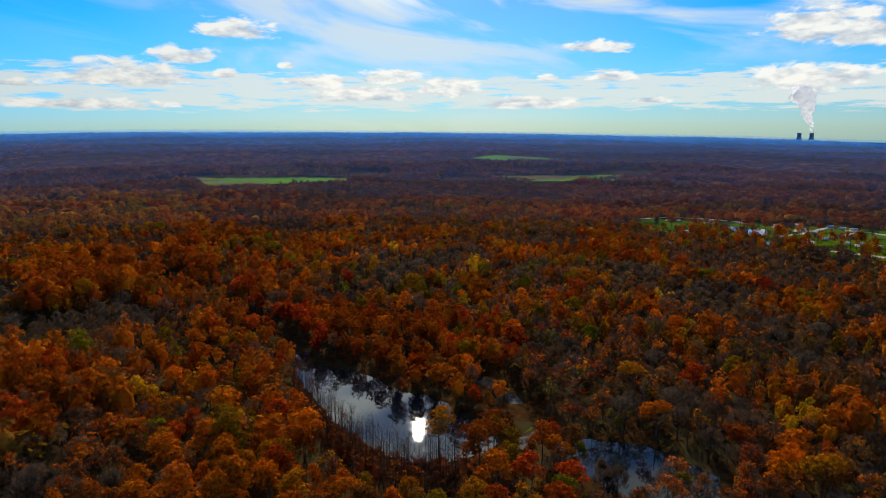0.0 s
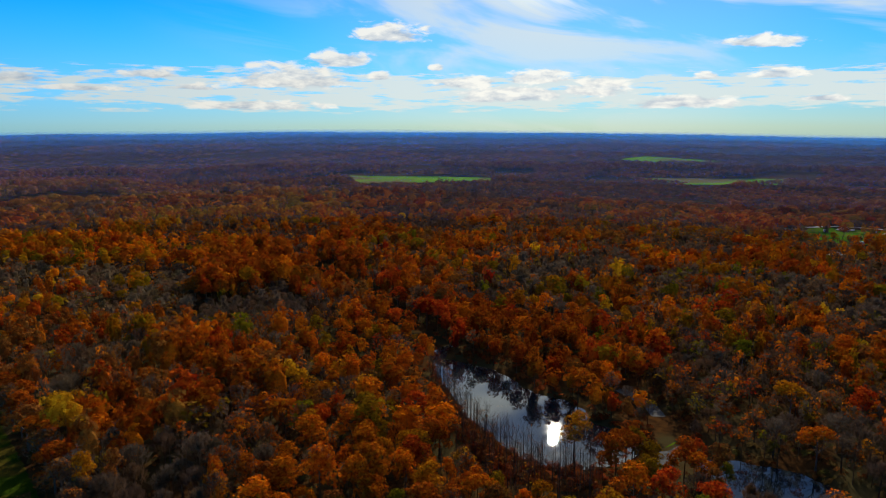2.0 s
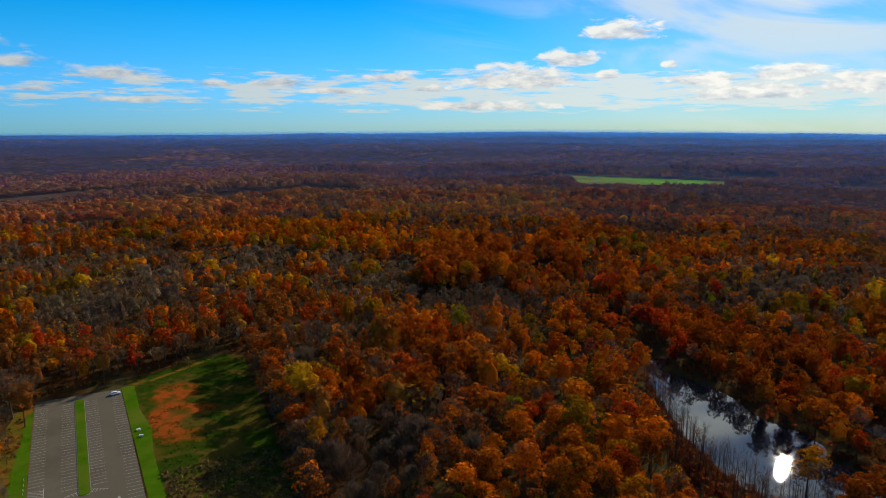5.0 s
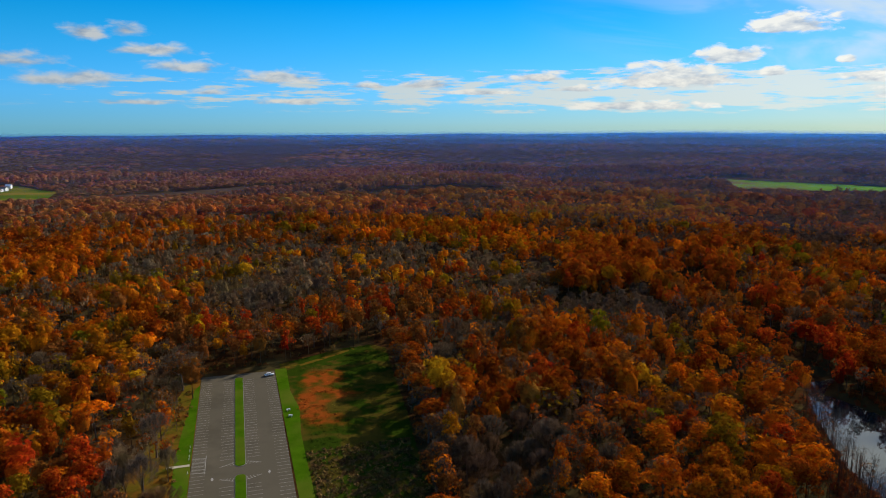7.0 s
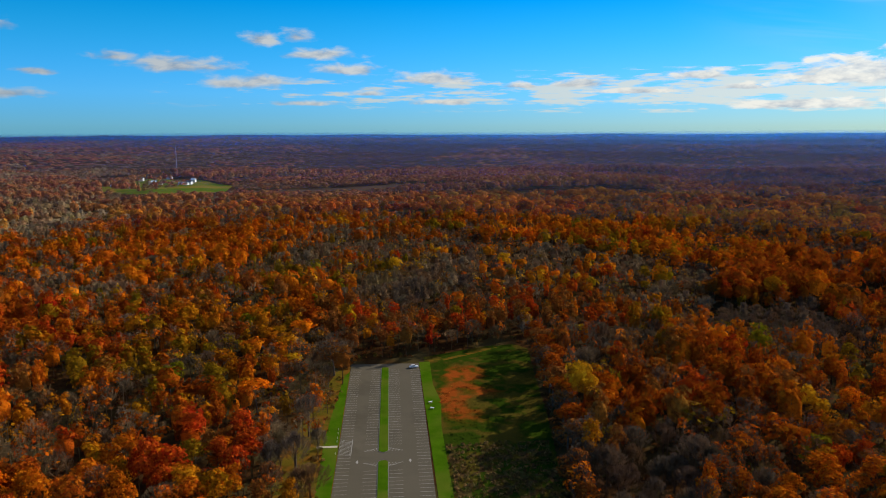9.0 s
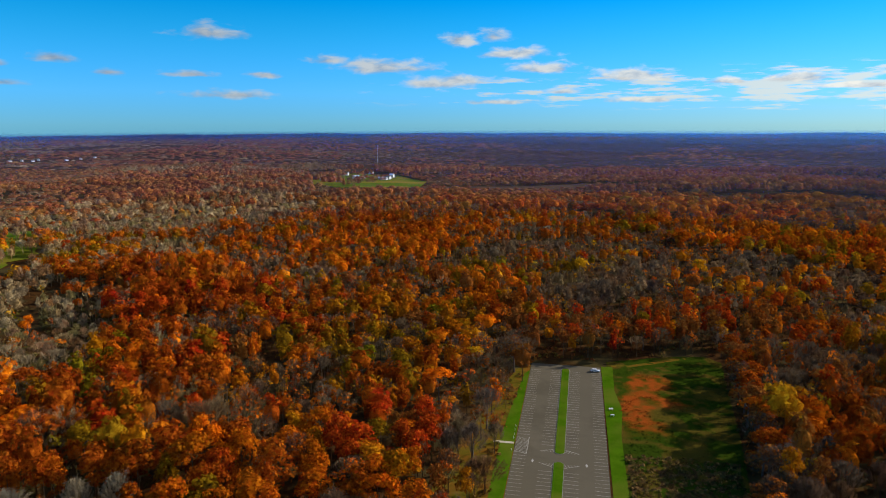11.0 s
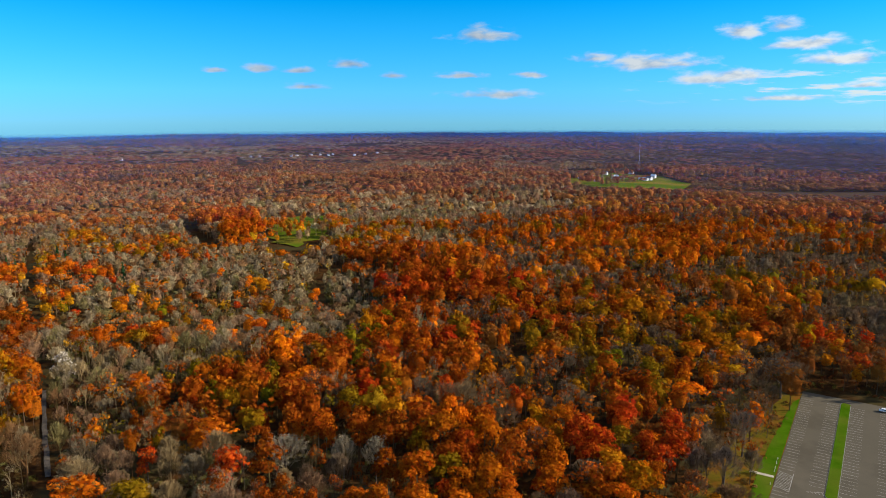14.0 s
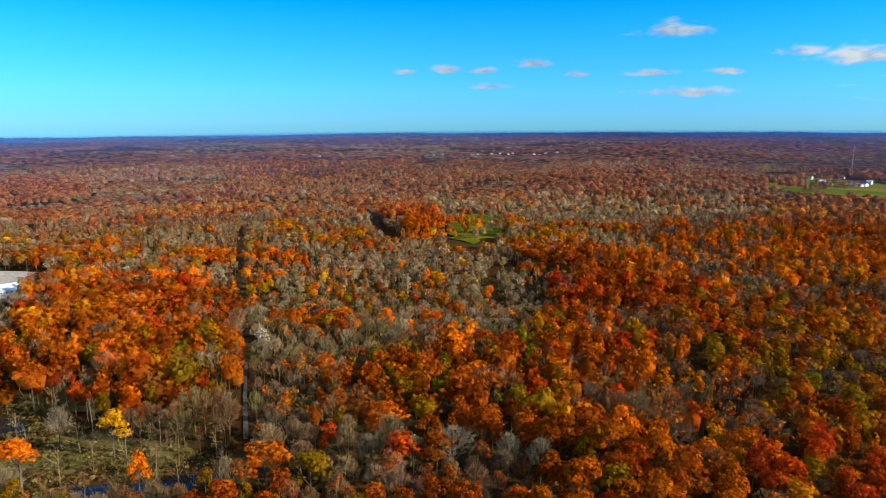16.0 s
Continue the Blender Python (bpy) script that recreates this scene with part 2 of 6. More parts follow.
def twigs_joined():
    """Bark of branches and twigs, in the tree's twig tint, which is darkened towards the sun."""
    m, add = material("joined_twigs")
    at = add("TexCoord").outputs["Object"]
    n = add("TexNoise", {"Vector": at, "Scale": 0.8, "Detail": 4.0})
    tint = add("Attribute", attribute_name="tint").outputs["Color"]
    val = math_node(add, "MULTIPLY_ADD", n.outputs[0], 0.9, 0.55)
    col = add("HueSaturation", {"Hue": 0.5, "Saturation": 1.0, "Value": val, "Fac": 1.0, "Color": tint}).outputs[0]
    add("OutputMaterial", {"Surface": add("BsdfDiffuse", {"Color": col}).outputs[0]})
    return m


TWIG_FUZZ, TWIG_FUZZ_FAR, TWIG_SPRAY = twig_fuzz(True, 6.0, 0.54), twig_fuzz(True, 2.6, 0.51), twig_fuzz(False, 6.5, 0.56)
TWIGS_JOINED, TWIG = twigs_joined(), twigs_joined()
TWIG.name = "twigs"
for n in [n for n in TWIG.node_tree.nodes if n.type == "ATTRIBUTE"]:
    info = TWIG.node_tree.nodes.new("ShaderNodeObjectInfo")
    for link in list(n.outputs["Color"].links):
        TWIG.node_tree.links.new(info.outputs["Color"], link.to_socket)
LITTER = surface("leaf_litter", (0.026, 0.013, 0.006), (0.075, 0.033, 0.010), 0.25, 1.0, 9.0, 0.5, 0.0, (0.055, 0.042, 0.016), 0.15)
GRASS = surface("mown_grass", (0.034, 0.084, 0.002), (0.058, 0.122, 0.004), 0.12, 1.0, 14.0, 0.4, 0.0, (0.085, 0.112, 0.010), 0.3)
GRASS_DRY = surface("leaf_strewn_grass", (0.06, 0.062, 0.006), (0.14, 0.085, 0.011), 0.45, 1.0, 9.0, 0.4, 0.0, (0.155, 0.068, 0.010), 0.3)


def sward_material():
    m, add = material("meadow_sward")
    at = add("TexCoord").outputs["Object"]
    n = add("TexNoise", {"Vector": at, "Scale": 2.2, "Detail": 6.0, "Roughness": 0.7})
    val = math_node(add, "MULTIPLY_ADD", n.outputs[0], 1.5, 0.25)
    col = add("HueSaturation", {"Hue": 0.5, "Saturation": 1.0, "Value": val, "Fac": 1.0, "Color": add("Attribute", attribute_name="tint").outputs["Color"]})
    bump = add("Bump", {"Strength": 0.6, "Distance": 0.15, "Height": n.outputs[0]})
    add("OutputMaterial", {"Surface": add("BsdfDiffuse", {"Color": col.outputs[0], "Normal": bump.outputs[0]}).outputs[0]})
    return m


SWARD = sward_material()
SCRUB = surface("dead_scrub", (0.045, 0.026, 0.010), (0.10, 0.056, 0.020), 0.5, 1.0, 7.0, 0.6, 0.0, (0.07, 0.065, 0.016), 0.3)
ASPHALT = surface("grey_asphalt", (0.090, 0.077, 0.054), (0.122, 0.104, 0.074), 0.06, 0.9, 60.0, 0.15, 0.0, (0.106, 0.091, 0.064), 0.5)
PAINT = surface("worn_white_paint", (0.22, 0.20, 0.17), (0.36, 0.34, 0.30), 1.5, 0.8)
KERB = surface("grey_kerb", (0.20, 0.19, 0.17), (0.30, 0.28, 0.25), 0.8, 0.9)
CONCRETE = surface("pale_concrete", (0.38, 0.33, 0.24), (0.50, 0.44, 0.32), 0.8, 0.9)
GRAVEL_DARK = surface("dark_gravel", (0.06, 0.052, 0.042), (0.12, 0.10, 0.08), 0.5, 0.95)
GRAVEL = surface("grey_gravel", (0.06, 0.057, 0.052), (0.13, 0.125, 0.112), 0.5, 0.95)
FIELD = surface("green_field", (0.085, 0.20, 0.004), (0.14, 0.26, 0.007), 0.02, 1.0, 10.0, 0.2, 0.0, (0.13, 0.10, 0.03), 0.25)
FIELD_STRAW = surface("straw_green_field", (0.055, 0.105, 0.006), (0.12, 0.13, 0.012), 0.012, 1.0, 10.0, 0.2, 0.0, (0.19, 0.13, 0.02), 0.5)
STUBBLE = surface("stubble_field", (0.055, 0.034, 0.020), (0.085, 0.052, 0.028), 0.02, 1.0)
WHITE = surface("white_siding", (0.66, 0.66, 0.65), (0.76, 0.76, 0.74), 1.0, 0.6, 6.0, 0.05)
ROOF = surface("grey_roofing", (0.10, 0.10, 0.105), (0.17, 0.165, 0.16), 1.0, 0.85)
ROOF_BLUE = surface("pale_blue_metal_roof", (0.52, 0.62, 0.74), (0.60, 0.69, 0.79), 0.3, 0.45)
TAN = surface("tan_siding", (0.42, 0.34, 0.24), (0.50, 0.42, 0.31), 1.0, 0.7)
RUBBER = surface("black_rubber", (0.02, 0.02, 0.02), (0.03, 0.03, 0.03), 4.0, 0.8)
STEEL = surface("galvanised_steel", (0.42, 0.43, 0.44), (0.52, 0.53, 0.54), 2.0, 0.45, metal=0.7)
WOOD = surface("weathered_wood", (0.23, 0.19, 0.15), (0.34, 0.29, 0.23), 2.0, 0.85)
TOWER = surface("tower_concrete", (0.28, 0.28, 0.28), (0.36, 0.36, 0.35), 0.02, 0.9)
CONIFER = surface("conifer_needles", (0.018, 0.045, 0.016), (0.035, 0.075, 0.022), 0.5, 0.9)


def car_paint():
    m, add = material("white_car_paint")
    add("OutputMaterial", {"Surface": add("BsdfPrincipled", {"Base Color": (0.78, 0.79, 0.8, 1), "Roughness": 0.25, "Coat Weight": 0.6}).outputs[0]})
    return m


def glass_dark():
    m, add = material("tinted_glass")
    add("OutputMaterial", {"Surface": add("BsdfPrincipled", {"Base Color": (0.02, 0.025, 0.03, 1), "Roughness": 0.06}).outputs[0]})
    return m


def water_material():
    m, add = material("still_water")
    at = add("TexCoord").outputs["Object"]
    n = add("TexNoise", {"Vector": at, "Scale": 1.6, "Detail": 5.0, "Roughness": 0.65})
    big = add("TexNoise", {"Vector": at, "Scale": 0.06, "Detail": 2.0})
    calm = add("MapRange", {0: big.outputs[0], 1: 0.4, 2: 0.65, 3: 0.008, 4: 0.02}).outputs[0]
    bump = add("Bump", {"Strength": 0.025, "Distance": 0.1, "Height": n.outputs[0]})
    bsdf = add("BsdfPrincipled", {"Base Color": (0.012, 0.016, 0.018, 1), "Roughness": calm, "IOR": 1.33, "Normal": bump.outputs[0]})
    add("OutputMaterial", {"Surface": bsdf.outputs[0]})
    return m


def steam_material():
    m, add = material("steam")
    at = add("TexCoord").outputs["Object"]
    n = add("TexNoise", {"Vector": at, "Scale": 0.012, "Detail": 5.0})
    d1 = add("BsdfDiffuse", {"Color": (0.99, 0.99, 0.99, 1)})
    d2 = add("BsdfTranslucent", {"Color": (0.99, 0.99, 0.99, 1)})
    mix = add("MixShader", {0: 0.82, 1: d1.outputs[0], 2: d2.outputs[0]})
    add("OutputMaterial", {"Surface": mix.outputs[0]})
    return m


CAR_PAINT, GLASS, WATER, STEAM = car_paint(), glass_dark(), water_material(), steam_material()

# ---- the lie of the land ----
table = np.random.RandomState(11).rand(256, 256)


def vnoise(x, y, size, shift=0):
    """Smooth noise from 0 to 1 over the plan, with lumps of that size in metres."""
    x, y = np.asarray(x, float) / size + 57.3 + shift * 13.7, np.asarray(y, float) / size + 91.1 + shift * 7.3
    i, j = np.floor(x).astype(int), np.floor(y).astype(int)
    u, v = x - i, y - j
    u, v = u * u * (3 - 2 * u), v * v * (3 - 2 * v)
    g = lambda a, b: table[a % 256, b % 256]
    return (g(i, j) * (1 - u) + g(i + 1, j) * u) * (1 - v) + (g(i, j + 1) * (1 - u) + g(i + 1, j + 1) * u) * v


def azimuth(x, y):
    return np.degrees(np.arctan2(x, y))


def step(a, b, x):
    t = np.clip((x - a) / (b - a), 0, 1)
    return t * t * (3 - 2 * t)


def inside(poly, x, y):
    """Which points of the plan lie inside a polygon."""
    x, y = np.asarray(x, float), np.asarray(y, float)
    hit = np.zeros(x.shape, bool)
    for (x0, y0), (x1, y1) in zip(poly, poly[1:] + poly[:1]):
        if y0 != y1:
            hit ^= ((y0 > y) != (y1 > y)) & (x < (x1 - x0) * (y - y0) / (y1 - y0) + x0)
    return hit


def near_line(line, x, y):
    """Distance over the plan to a line of points."""
    best = np.full(np.shape(x), 1e9)
    for (x0, y0), (x1, y1) in zip(line, line[1:]):
        dx, dy = x1 - x0, y1 - y0
        t = np.clip(((x - x0) * dx + (y - y0) * dy) / (dx * dx + dy * dy), 0, 1)
        best = np.minimum(best, np.hypot(x - x0 - t * dx, y - y0 - t * dy))
    return best


LOT = [(-20.3, 185), (17.0, 185), (18.6, 362), (-18.6, 363)]
POND = [(300, 262), (276, 247), (281, 222), (278, 203), (271, 188), (268, 176), (270, 163), (267, 151), (256, 141), (258, 128), (256, 117), (247, 111),
        (231, 113), (217, 122), (209, 134), (208, 146), (215, 165), (223, 186), (241, 212), (255, 235), (280, 262)]
POOL = [(252, 95), (264, 80), (270, 58), (258, 28), (236, 24), (222, 52), (236, 74), (246, 88)]
MEADOW_AREA = [(19, 185), (60, 185), (66, 235), (74, 290), (80, 345), (86, 392), (60, 388), (22, 372)]
LEFT_GRASS = [(-20, 185), (-18.6, 360), (-26, 352), (-32, 320), (-38, 285), (-44, 255), (-46, 225), (-46, 185)]
ROAD = [(300, 150), (290, 129), (276, 116), (266, 108), (253, 104), (240, 100)]
SPUR = [(266, 108), (276, 104), (288, 99), (302, 92)]
CAMP = [(1008, 238), (1003, 165), (1010, 86), (996, 24), (992, -30), (960, -90), (800, -90), (740, -60), (775, 0), (815, 40), (842, 70), (890, 130), (850, 178), (880, 220)]
FIELD_A = [(1184, 1407), (1230, 1330), (1360, 1060), (1266, 986), (1144, 1074), (1021, 1171)]
FIELD_B = [(2150, 1130), (2420, 1150), (2470, 880), (2153, 1020)]
FIELD_C = [(1605, 800), (1702, 674), (1763, 480), (1641, 454), (1548, 627)]
HAMLET = [(-527, 1335), (-590, 1480), (-590, 1600), (-555, 1690), (-430, 1660), (-321, 1504), (-301, 1329), (-398, 1298), (-462, 1277)]
FALLOW = [(-290, 1358), (34, 1488), (186, 1461), (136, 1314), (11, 1294), (-173, 1299)]
CLEARING = [(-718, 670), (-664, 740), (-555, 622), (-530, 534), (-571, 540)]
GAP = [(-158, 306), (-172, 362), (-166, 376), (-146, 312)]
CUT = [(-843, 606), (-696, 530), (-594, 476)]
YARD = [(-705, 98), (-705, 112), (-668, 146), (-636, 136), (-622, 114), (-602, 116), (-574, 95), (-574, 66), (-640, 70)]
TRAIL = [(-215, 101), (-249, 119), (-293, 141), (-337, 164), (-422, 205), (-580, 282), (-760, 372)]
MARSH = [(-345, 40), (-328, 68), (-280, 78), (-262, 96), (-236, 106), (-212, 98), (-214, 70), (-240, 40), (-300, 28)]
CREEK = [(-402, 470), (-372, 400), (-318, 345), (-290, 330)]
STREAM = [(283, 255), (300, 300), (340, 400), (365, 480)]
CAR_PARK_SIDE = [(-25, 185), (26, 185), (26, 372), (-20, 372), (-22, 330), (-25, 290)]
MARSH_POOL = [(-352, 42), (-343, 50), (-330, 58), (-320, 57), (-318, 50), (-332, 40)]
SIDE_POOL = [(-262, 50), (-252, 66), (-240, 80), (-243, 86), (-233, 100), (-226, 98), (-228, 86), (-236, 70), (-250, 50)]
OPEN_AREAS = [LOT, CAR_PARK_SIDE, POND, POOL, MEADOW_AREA, MARSH_POOL, SIDE_POOL, CAMP, FIELD_A, FIELD_B, FIELD_C, HAMLET, CLEARING, YARD, GAP, FALLOW]
RIM = [(-180, -0.7), (-76, -1.0), (-51, -0.72), (-12, -0.53), (10, -0.5), (28, -0.40), (38, -0.27), (51, -0.37), (67, -0.5), (83, -0.76), (93, -1.05), (180, -0.7)]


HILLS = [(480, 1180, 240, 16), (-1300, 1050, 260, 14), (850, 900, 200, 8)]


def land(x, y):
    """Height of the ground: flat where the camera hovers, rolling further out, and rising to the skyline."""
    x, y = np.asarray(x, float), np.asarray(y, float)
    r = np.hypot(x, y)
    rim = 130 + 4900 * np.tan(np.radians(np.interp(azimuth(x, y), [a for a, _ in RIM], [e for _, e in RIM]))) - 12
    far = np.clip((r - 1500) / 3400, 0, 1.1) ** 1.5
    roll = step(420, 1100, r) * ((vnoise(x, y, 420) - 0.5) * 16 + (vnoise(x, y, 150, 2) - 0.5) * 5)
    lumps = (vnoise(x, y, 17, 1) - 0.5) * 1.2 * step(100, 140, np.hypot(x - 10, (y - 270) * 0.9))
    for hx, hy, size, high in HILLS:
        roll = roll + high * np.exp(-((x - hx) ** 2 + (y - hy) ** 2) / (2 * size ** 2))
    return rim * far + roll * (1 - far * 0.4) + lumps


def grid_mesh(name, verts, quads, mats, index=None, smooth=False, tint=None):
    """A mesh object's data straight from arrays of corners and of four-cornered faces."""
    verts, quads = np.asarray(verts, np.float32), np.asarray(quads, np.int32)
    me = bpy.data.meshes.new(name)
    me.vertices.add(len(verts))
    me.vertices.foreach_set("co", verts.ravel())
    me.loops.add(quads.size)
    me.loops.foreach_set("vertex_index", quads.ravel())
    me.polygons.add(len(quads))
    me.polygons.foreach_set("loop_start", np.arange(0, quads.size, 4, dtype=np.int32))
    for m in mats:
        me.materials.append(m)
    if index is not None:
        me.polygons.foreach_set("material_index", np.asarray(index, np.int32))
    me.polygons.foreach_set("use_smooth", np.full(len(quads), smooth))
    if tint is not None:
        layer = me.attributes.new("tint", "FLOAT_COLOR", "POINT")
        layer.data.foreach_set("color", np.concatenate([tint, np.ones((len(tint), 1))], 1).astype(np.float32).ravel())
    me.update(calc_edges=True)
    return me


def make_ground():
    radii = np.concatenate([np.arange(0, 170, 17.0), np.arange(170, 460, 5.0), np.arange(460, 1600, 30.0), np.arange(1600, 4951, 110.0)])
    angles = np.radians(np.concatenate([np.arange(-100, 90, 0.9), np.arange(90, 260, 5.0)]))
    r, a = np.meshgrid(radii, angles, indexing="ij")
    x, y = r * np.sin(a), r * np.cos(a)
    z = land(x, y) - 0.05
    for poly, depth in ((POND, 1.2), (POOL, 1.2), (MARSH_POOL, 1.2), (SIDE_POOL, 1.2)):
        z = np.where(inside(poly, x, y), -depth, z)
    z = np.where(inside(LOT, x, y) | inside(MEADOW_AREA, x, y) | inside(LEFT_GRASS, x, y), -0.12, z)
    n, m = r.shape
    i, j = np.meshgrid(np.arange(n - 1), np.arange(m), indexing="ij")
    k = (j + 1) % m
    quads = np.stack([i * m + j, (i + 1) * m + j, (i + 1) * m + k, i * m + k], -1).reshape(-1, 4)[:, ::-1]
    ob = new("ground", grid_mesh("ground", np.stack([x, y, z], -1).reshape(-1, 3), quads, [LITTER], smooth=True))
    return tagged(ob, "brown leaf-littered forest floor rolling to the horizon", "ground", kind="structure")


def sheet(name, poly, mat, label, category, z=0.0, cell=6.0, kind="structure", follow=False, soft=0.0, seed=1, thick=0.0):
    """A flat sheet cut to an outline; follow lays it on the land, soft frays its edge."""
    bm = bmesh.new()
    pts = []
    rng = random.Random(seed)
    for (x0, y0), (x1, y1) in zip(poly, poly[1:] + poly[:1]):
        n = max(1, int(math.hypot(x1 - x0, y1 - y0) / cell))
        for k in range(n):
            t = k / n
            pts.append((x0 + (x1 - x0) * t + rng.uniform(-soft, soft), y0 + (y1 - y0) * t + rng.uniform(-soft, soft)))
    f = bm.faces.new([bm.verts.new((px, py, 0)) for px, py in pts])
    f.normal_update()
    if f.normal.z < 0:
        f.normal_flip()
    if thick:
        for g in bmesh.ops.extrude_face_region(bm, geom=[f])["geom"]:
            if isinstance(g, bmesh.types.BMVert):
                g.co.z += thick
    bmesh.ops.triangulate(bm, faces=bm.faces[:])
    if follow:
        bmesh.ops.subdivide_edges(bm, edges=[e for e in bm.edges if e.calc_length() > 40], cuts=3, use_grid_fill=True)
        for v in bm.verts:
            v.co.z = float(land(v.co.x, v.co.y))
    me = bpy.data.meshes.new(name)
    bmesh.ops.recalc_face_normals(bm, faces=bm.faces[:])
    if sum(f.normal.z * f.calc_area() for f in bm.faces) < 0:
        bmesh.ops.reverse_faces(bm, faces=bm.faces[:])
    bm.to_mesh(me)
    bm.free()
    me.materials.append(mat)
    ob = new(name, me)
    ob.location.z = z
    return tagged(ob, label, category, kind=kind)


def band(line, width):
    """The outline of a band along a line of points."""
    left, right = [], []
    for k, (px, py) in enumerate(line):
        ax, ay = line[max(k - 1, 0)]
        bx, by = line[min(k + 1, len(line) - 1)]
        d = math.hypot(bx - ax, by - ay)
        nx, ny = -(by - ay) / d * width / 2, (bx - ax) / d * width / 2
        left.append((px + nx, py + ny))
        right.append((px - nx, py - ny))
    return left + right[::-1]


make_ground()
parking_lot = sheet("parking_lot", LOT, ASPHALT, "worn grey asphalt car park with painted stalls", "car park", 0.0, 400)
pond = sheet("pond", POND, WATER, "still dark pond glinting in the sun among bare trees", "pond", -0.35, 5, soft=0.8)
pool = sheet("pool", POOL, WATER, "dark shaded pond beside the gravel track", "pond", -0.35, 5, soft=0.8)
MARSH_GROUND = surface("marsh_grass", (0.085, 0.070, 0.020), (0.17, 0.125, 0.045), 0.5, 1.0, 8.0, 0.6, 0.0, (0.10, 0.10, 0.022), 0.3)
sheet("marsh_pool", MARSH_POOL, WATER, "dark pool in the marsh", "pool", -0.3, 4, soft=0.7)
sheet("marsh_pool", SIDE_POOL, WATER, "dark pool in the marsh under bare trees", "pool", -0.3, 4, soft=0.7)
for poly in ([(-306, 32), (-300, 55), (-318, 68), (-290, 82), (-262, 98), (-248, 100), (-250, 84), (-268, 66), (-270, 44)], [(-352, 55), (-332, 70), (-318, 84), (-340, 95), (-372, 80)]):
    sheet("marsh", poly, MARSH_GROUND, "tawny marsh grass between bare trees", "marsh", 0.35, 4, soft=1.0)
sheet("track_verge", [(262, 104), (266, 116), (260, 121), (256, 112), (254, 106)], GRASS, "small green bank beside the gravel track", "grass", 0.25, 3, soft=0.4)
verge = sheet("verge", LEFT_GRASS, GRASS_DRY, "leaf-strewn grass verge along the car park", "verge", -0.03, 6, soft=0.5)
sheet("mown_strip", [(18.0, 185), (23.5, 185), (24.0, 256), (24.3, 280), (26.5, 307), (24.2, 330), (25.0, 364), (18.9, 364)], GRASS,
      "bright green mown grass strip beside the car park", "grass", 0.0, 30)
sheet("verge_strip", [(-20.6, 185), (-19.0, 352), (-21.5, 345), (-24.5, 300), (-26, 270), (-26, 240), (-25, 185)], GRASS, "green mown edge of the car park", "grass", 0.0, 30)
sheet("scrub_ground", [(24.5, 186), (59, 186), (65, 235), (68, 262), (46, 263), (25, 261)], SCRUB, "brown tangle of dead scrub in the lower meadow", "scrub", 0.01, 4, soft=1.0)
sheet("meadow_path", band([(24.5, 365), (34, 367), (48, 375), (66, 386)], 3.0), GRASS_DRY, "pale mown path across the meadow", "path", 0.05, 4)
sheet("track", band(ROAD, 6.5), GRAVEL, "grey gravel track between the ponds", "track", 0.15, 6, soft=0.4)
sheet("track_spur", band(SPUR, 6.0), GRAVEL, "grey gravel spur of the track", "track", 0.12, 6, soft=0.4)
sheet("trail", band(TRAIL[1:4], 1.9), GRAVEL_DARK, "narrow grey trail cut straight through the woods", "trail", 0.5, 8, soft=0.3, follow=True)
sheet("camp_lawn", CAMP, GRASS, "green lawns of a campground", "lawn", 0.8, 30, follow=True)
sheet("far_field", FIELD_A, FIELD, "bright green field among the woods", "field", 1.0, 40, follow=True)
sheet("far_field", FIELD_B, FIELD, "distant green field among the woods", "field", 1.0, 60, follow=True)
sheet("far_field", FIELD_C, FIELD, "green and brown field among the woods", "field", 1.0, 60, follow=True)
sheet("hamlet_lawn", HAMLET, FIELD_STRAW, "green and straw-coloured fields round a hamlet", "field", 1.0, 40, follow=True)
lake = [(4890 * math.sin(radians(a)), 4890 * math.cos(radians(a))) for a in (90.3, 92, 94, 97, 100)]
sheet("lake", lake + [(3700, -660), (4100, -420), (4500, -190)], WATER, "strip of blue lake beyond the woods on the skyline", "lake", 43, 300)
sheet("fallow_field", FALLOW, STUBBLE, "pale brown fallow field before a dark wood's edge", "field", 1.0, 40, follow=True)
sheet("clearing", CLEARING, FIELD_STRAW, "green clearing in grey bare woods", "clearing", 0.8, 14, follow=True, soft=7.0)
PALE_GRAVEL = surface("pale_gravel", (0.30, 0.28, 0.24), (0.46, 0.43, 0.37), 0.3, 0.95)
sheet("yard", YARD, PALE_GRAVEL, "pale gravel yard round a workshop", "yard", 0.8, 20, follow=True)

# ---- trees ----
rng = np.random.RandomState(5)


def ribbons(p0, p1, w0, w1, spin):
    """Thin tapered blades from p0 to p1, one face each."""
    d = p1 - p0
    side = np.cross(d, spin)
    side /= np.linalg.norm(side, axis=1, keepdims=True) + 1e-9
    v = np.stack([p0 - side * w0[:, None] / 2, p0 + side * w0[:, None] / 2, p1 + side * w1[:, None] / 2, p1 - side * w1[:, None] / 2], 1)
    return v.reshape(-1, 3)


def tube(pts, radii, sides):
    """A tapered tube through points; four-cornered faces."""
    a = np.arange(sides) / sides * 2 * np.pi
    v = np.concatenate([np.stack([p[0] + r * np.cos(a), p[1] + r * np.sin(a), np.full(sides, p[2])], 1) for p, r in zip(pts, radii)])
    q = [(k * sides + i, k * sides + (i + 1) % sides, (k + 1) * sides + (i + 1) % sides, (k + 1) * sides + i) for k in range(len(pts) - 1) for i in range(sides)]
    return v, np.array(q)


def quads_of(v):
    return np.arange(len(v)).reshape(-1, 4)


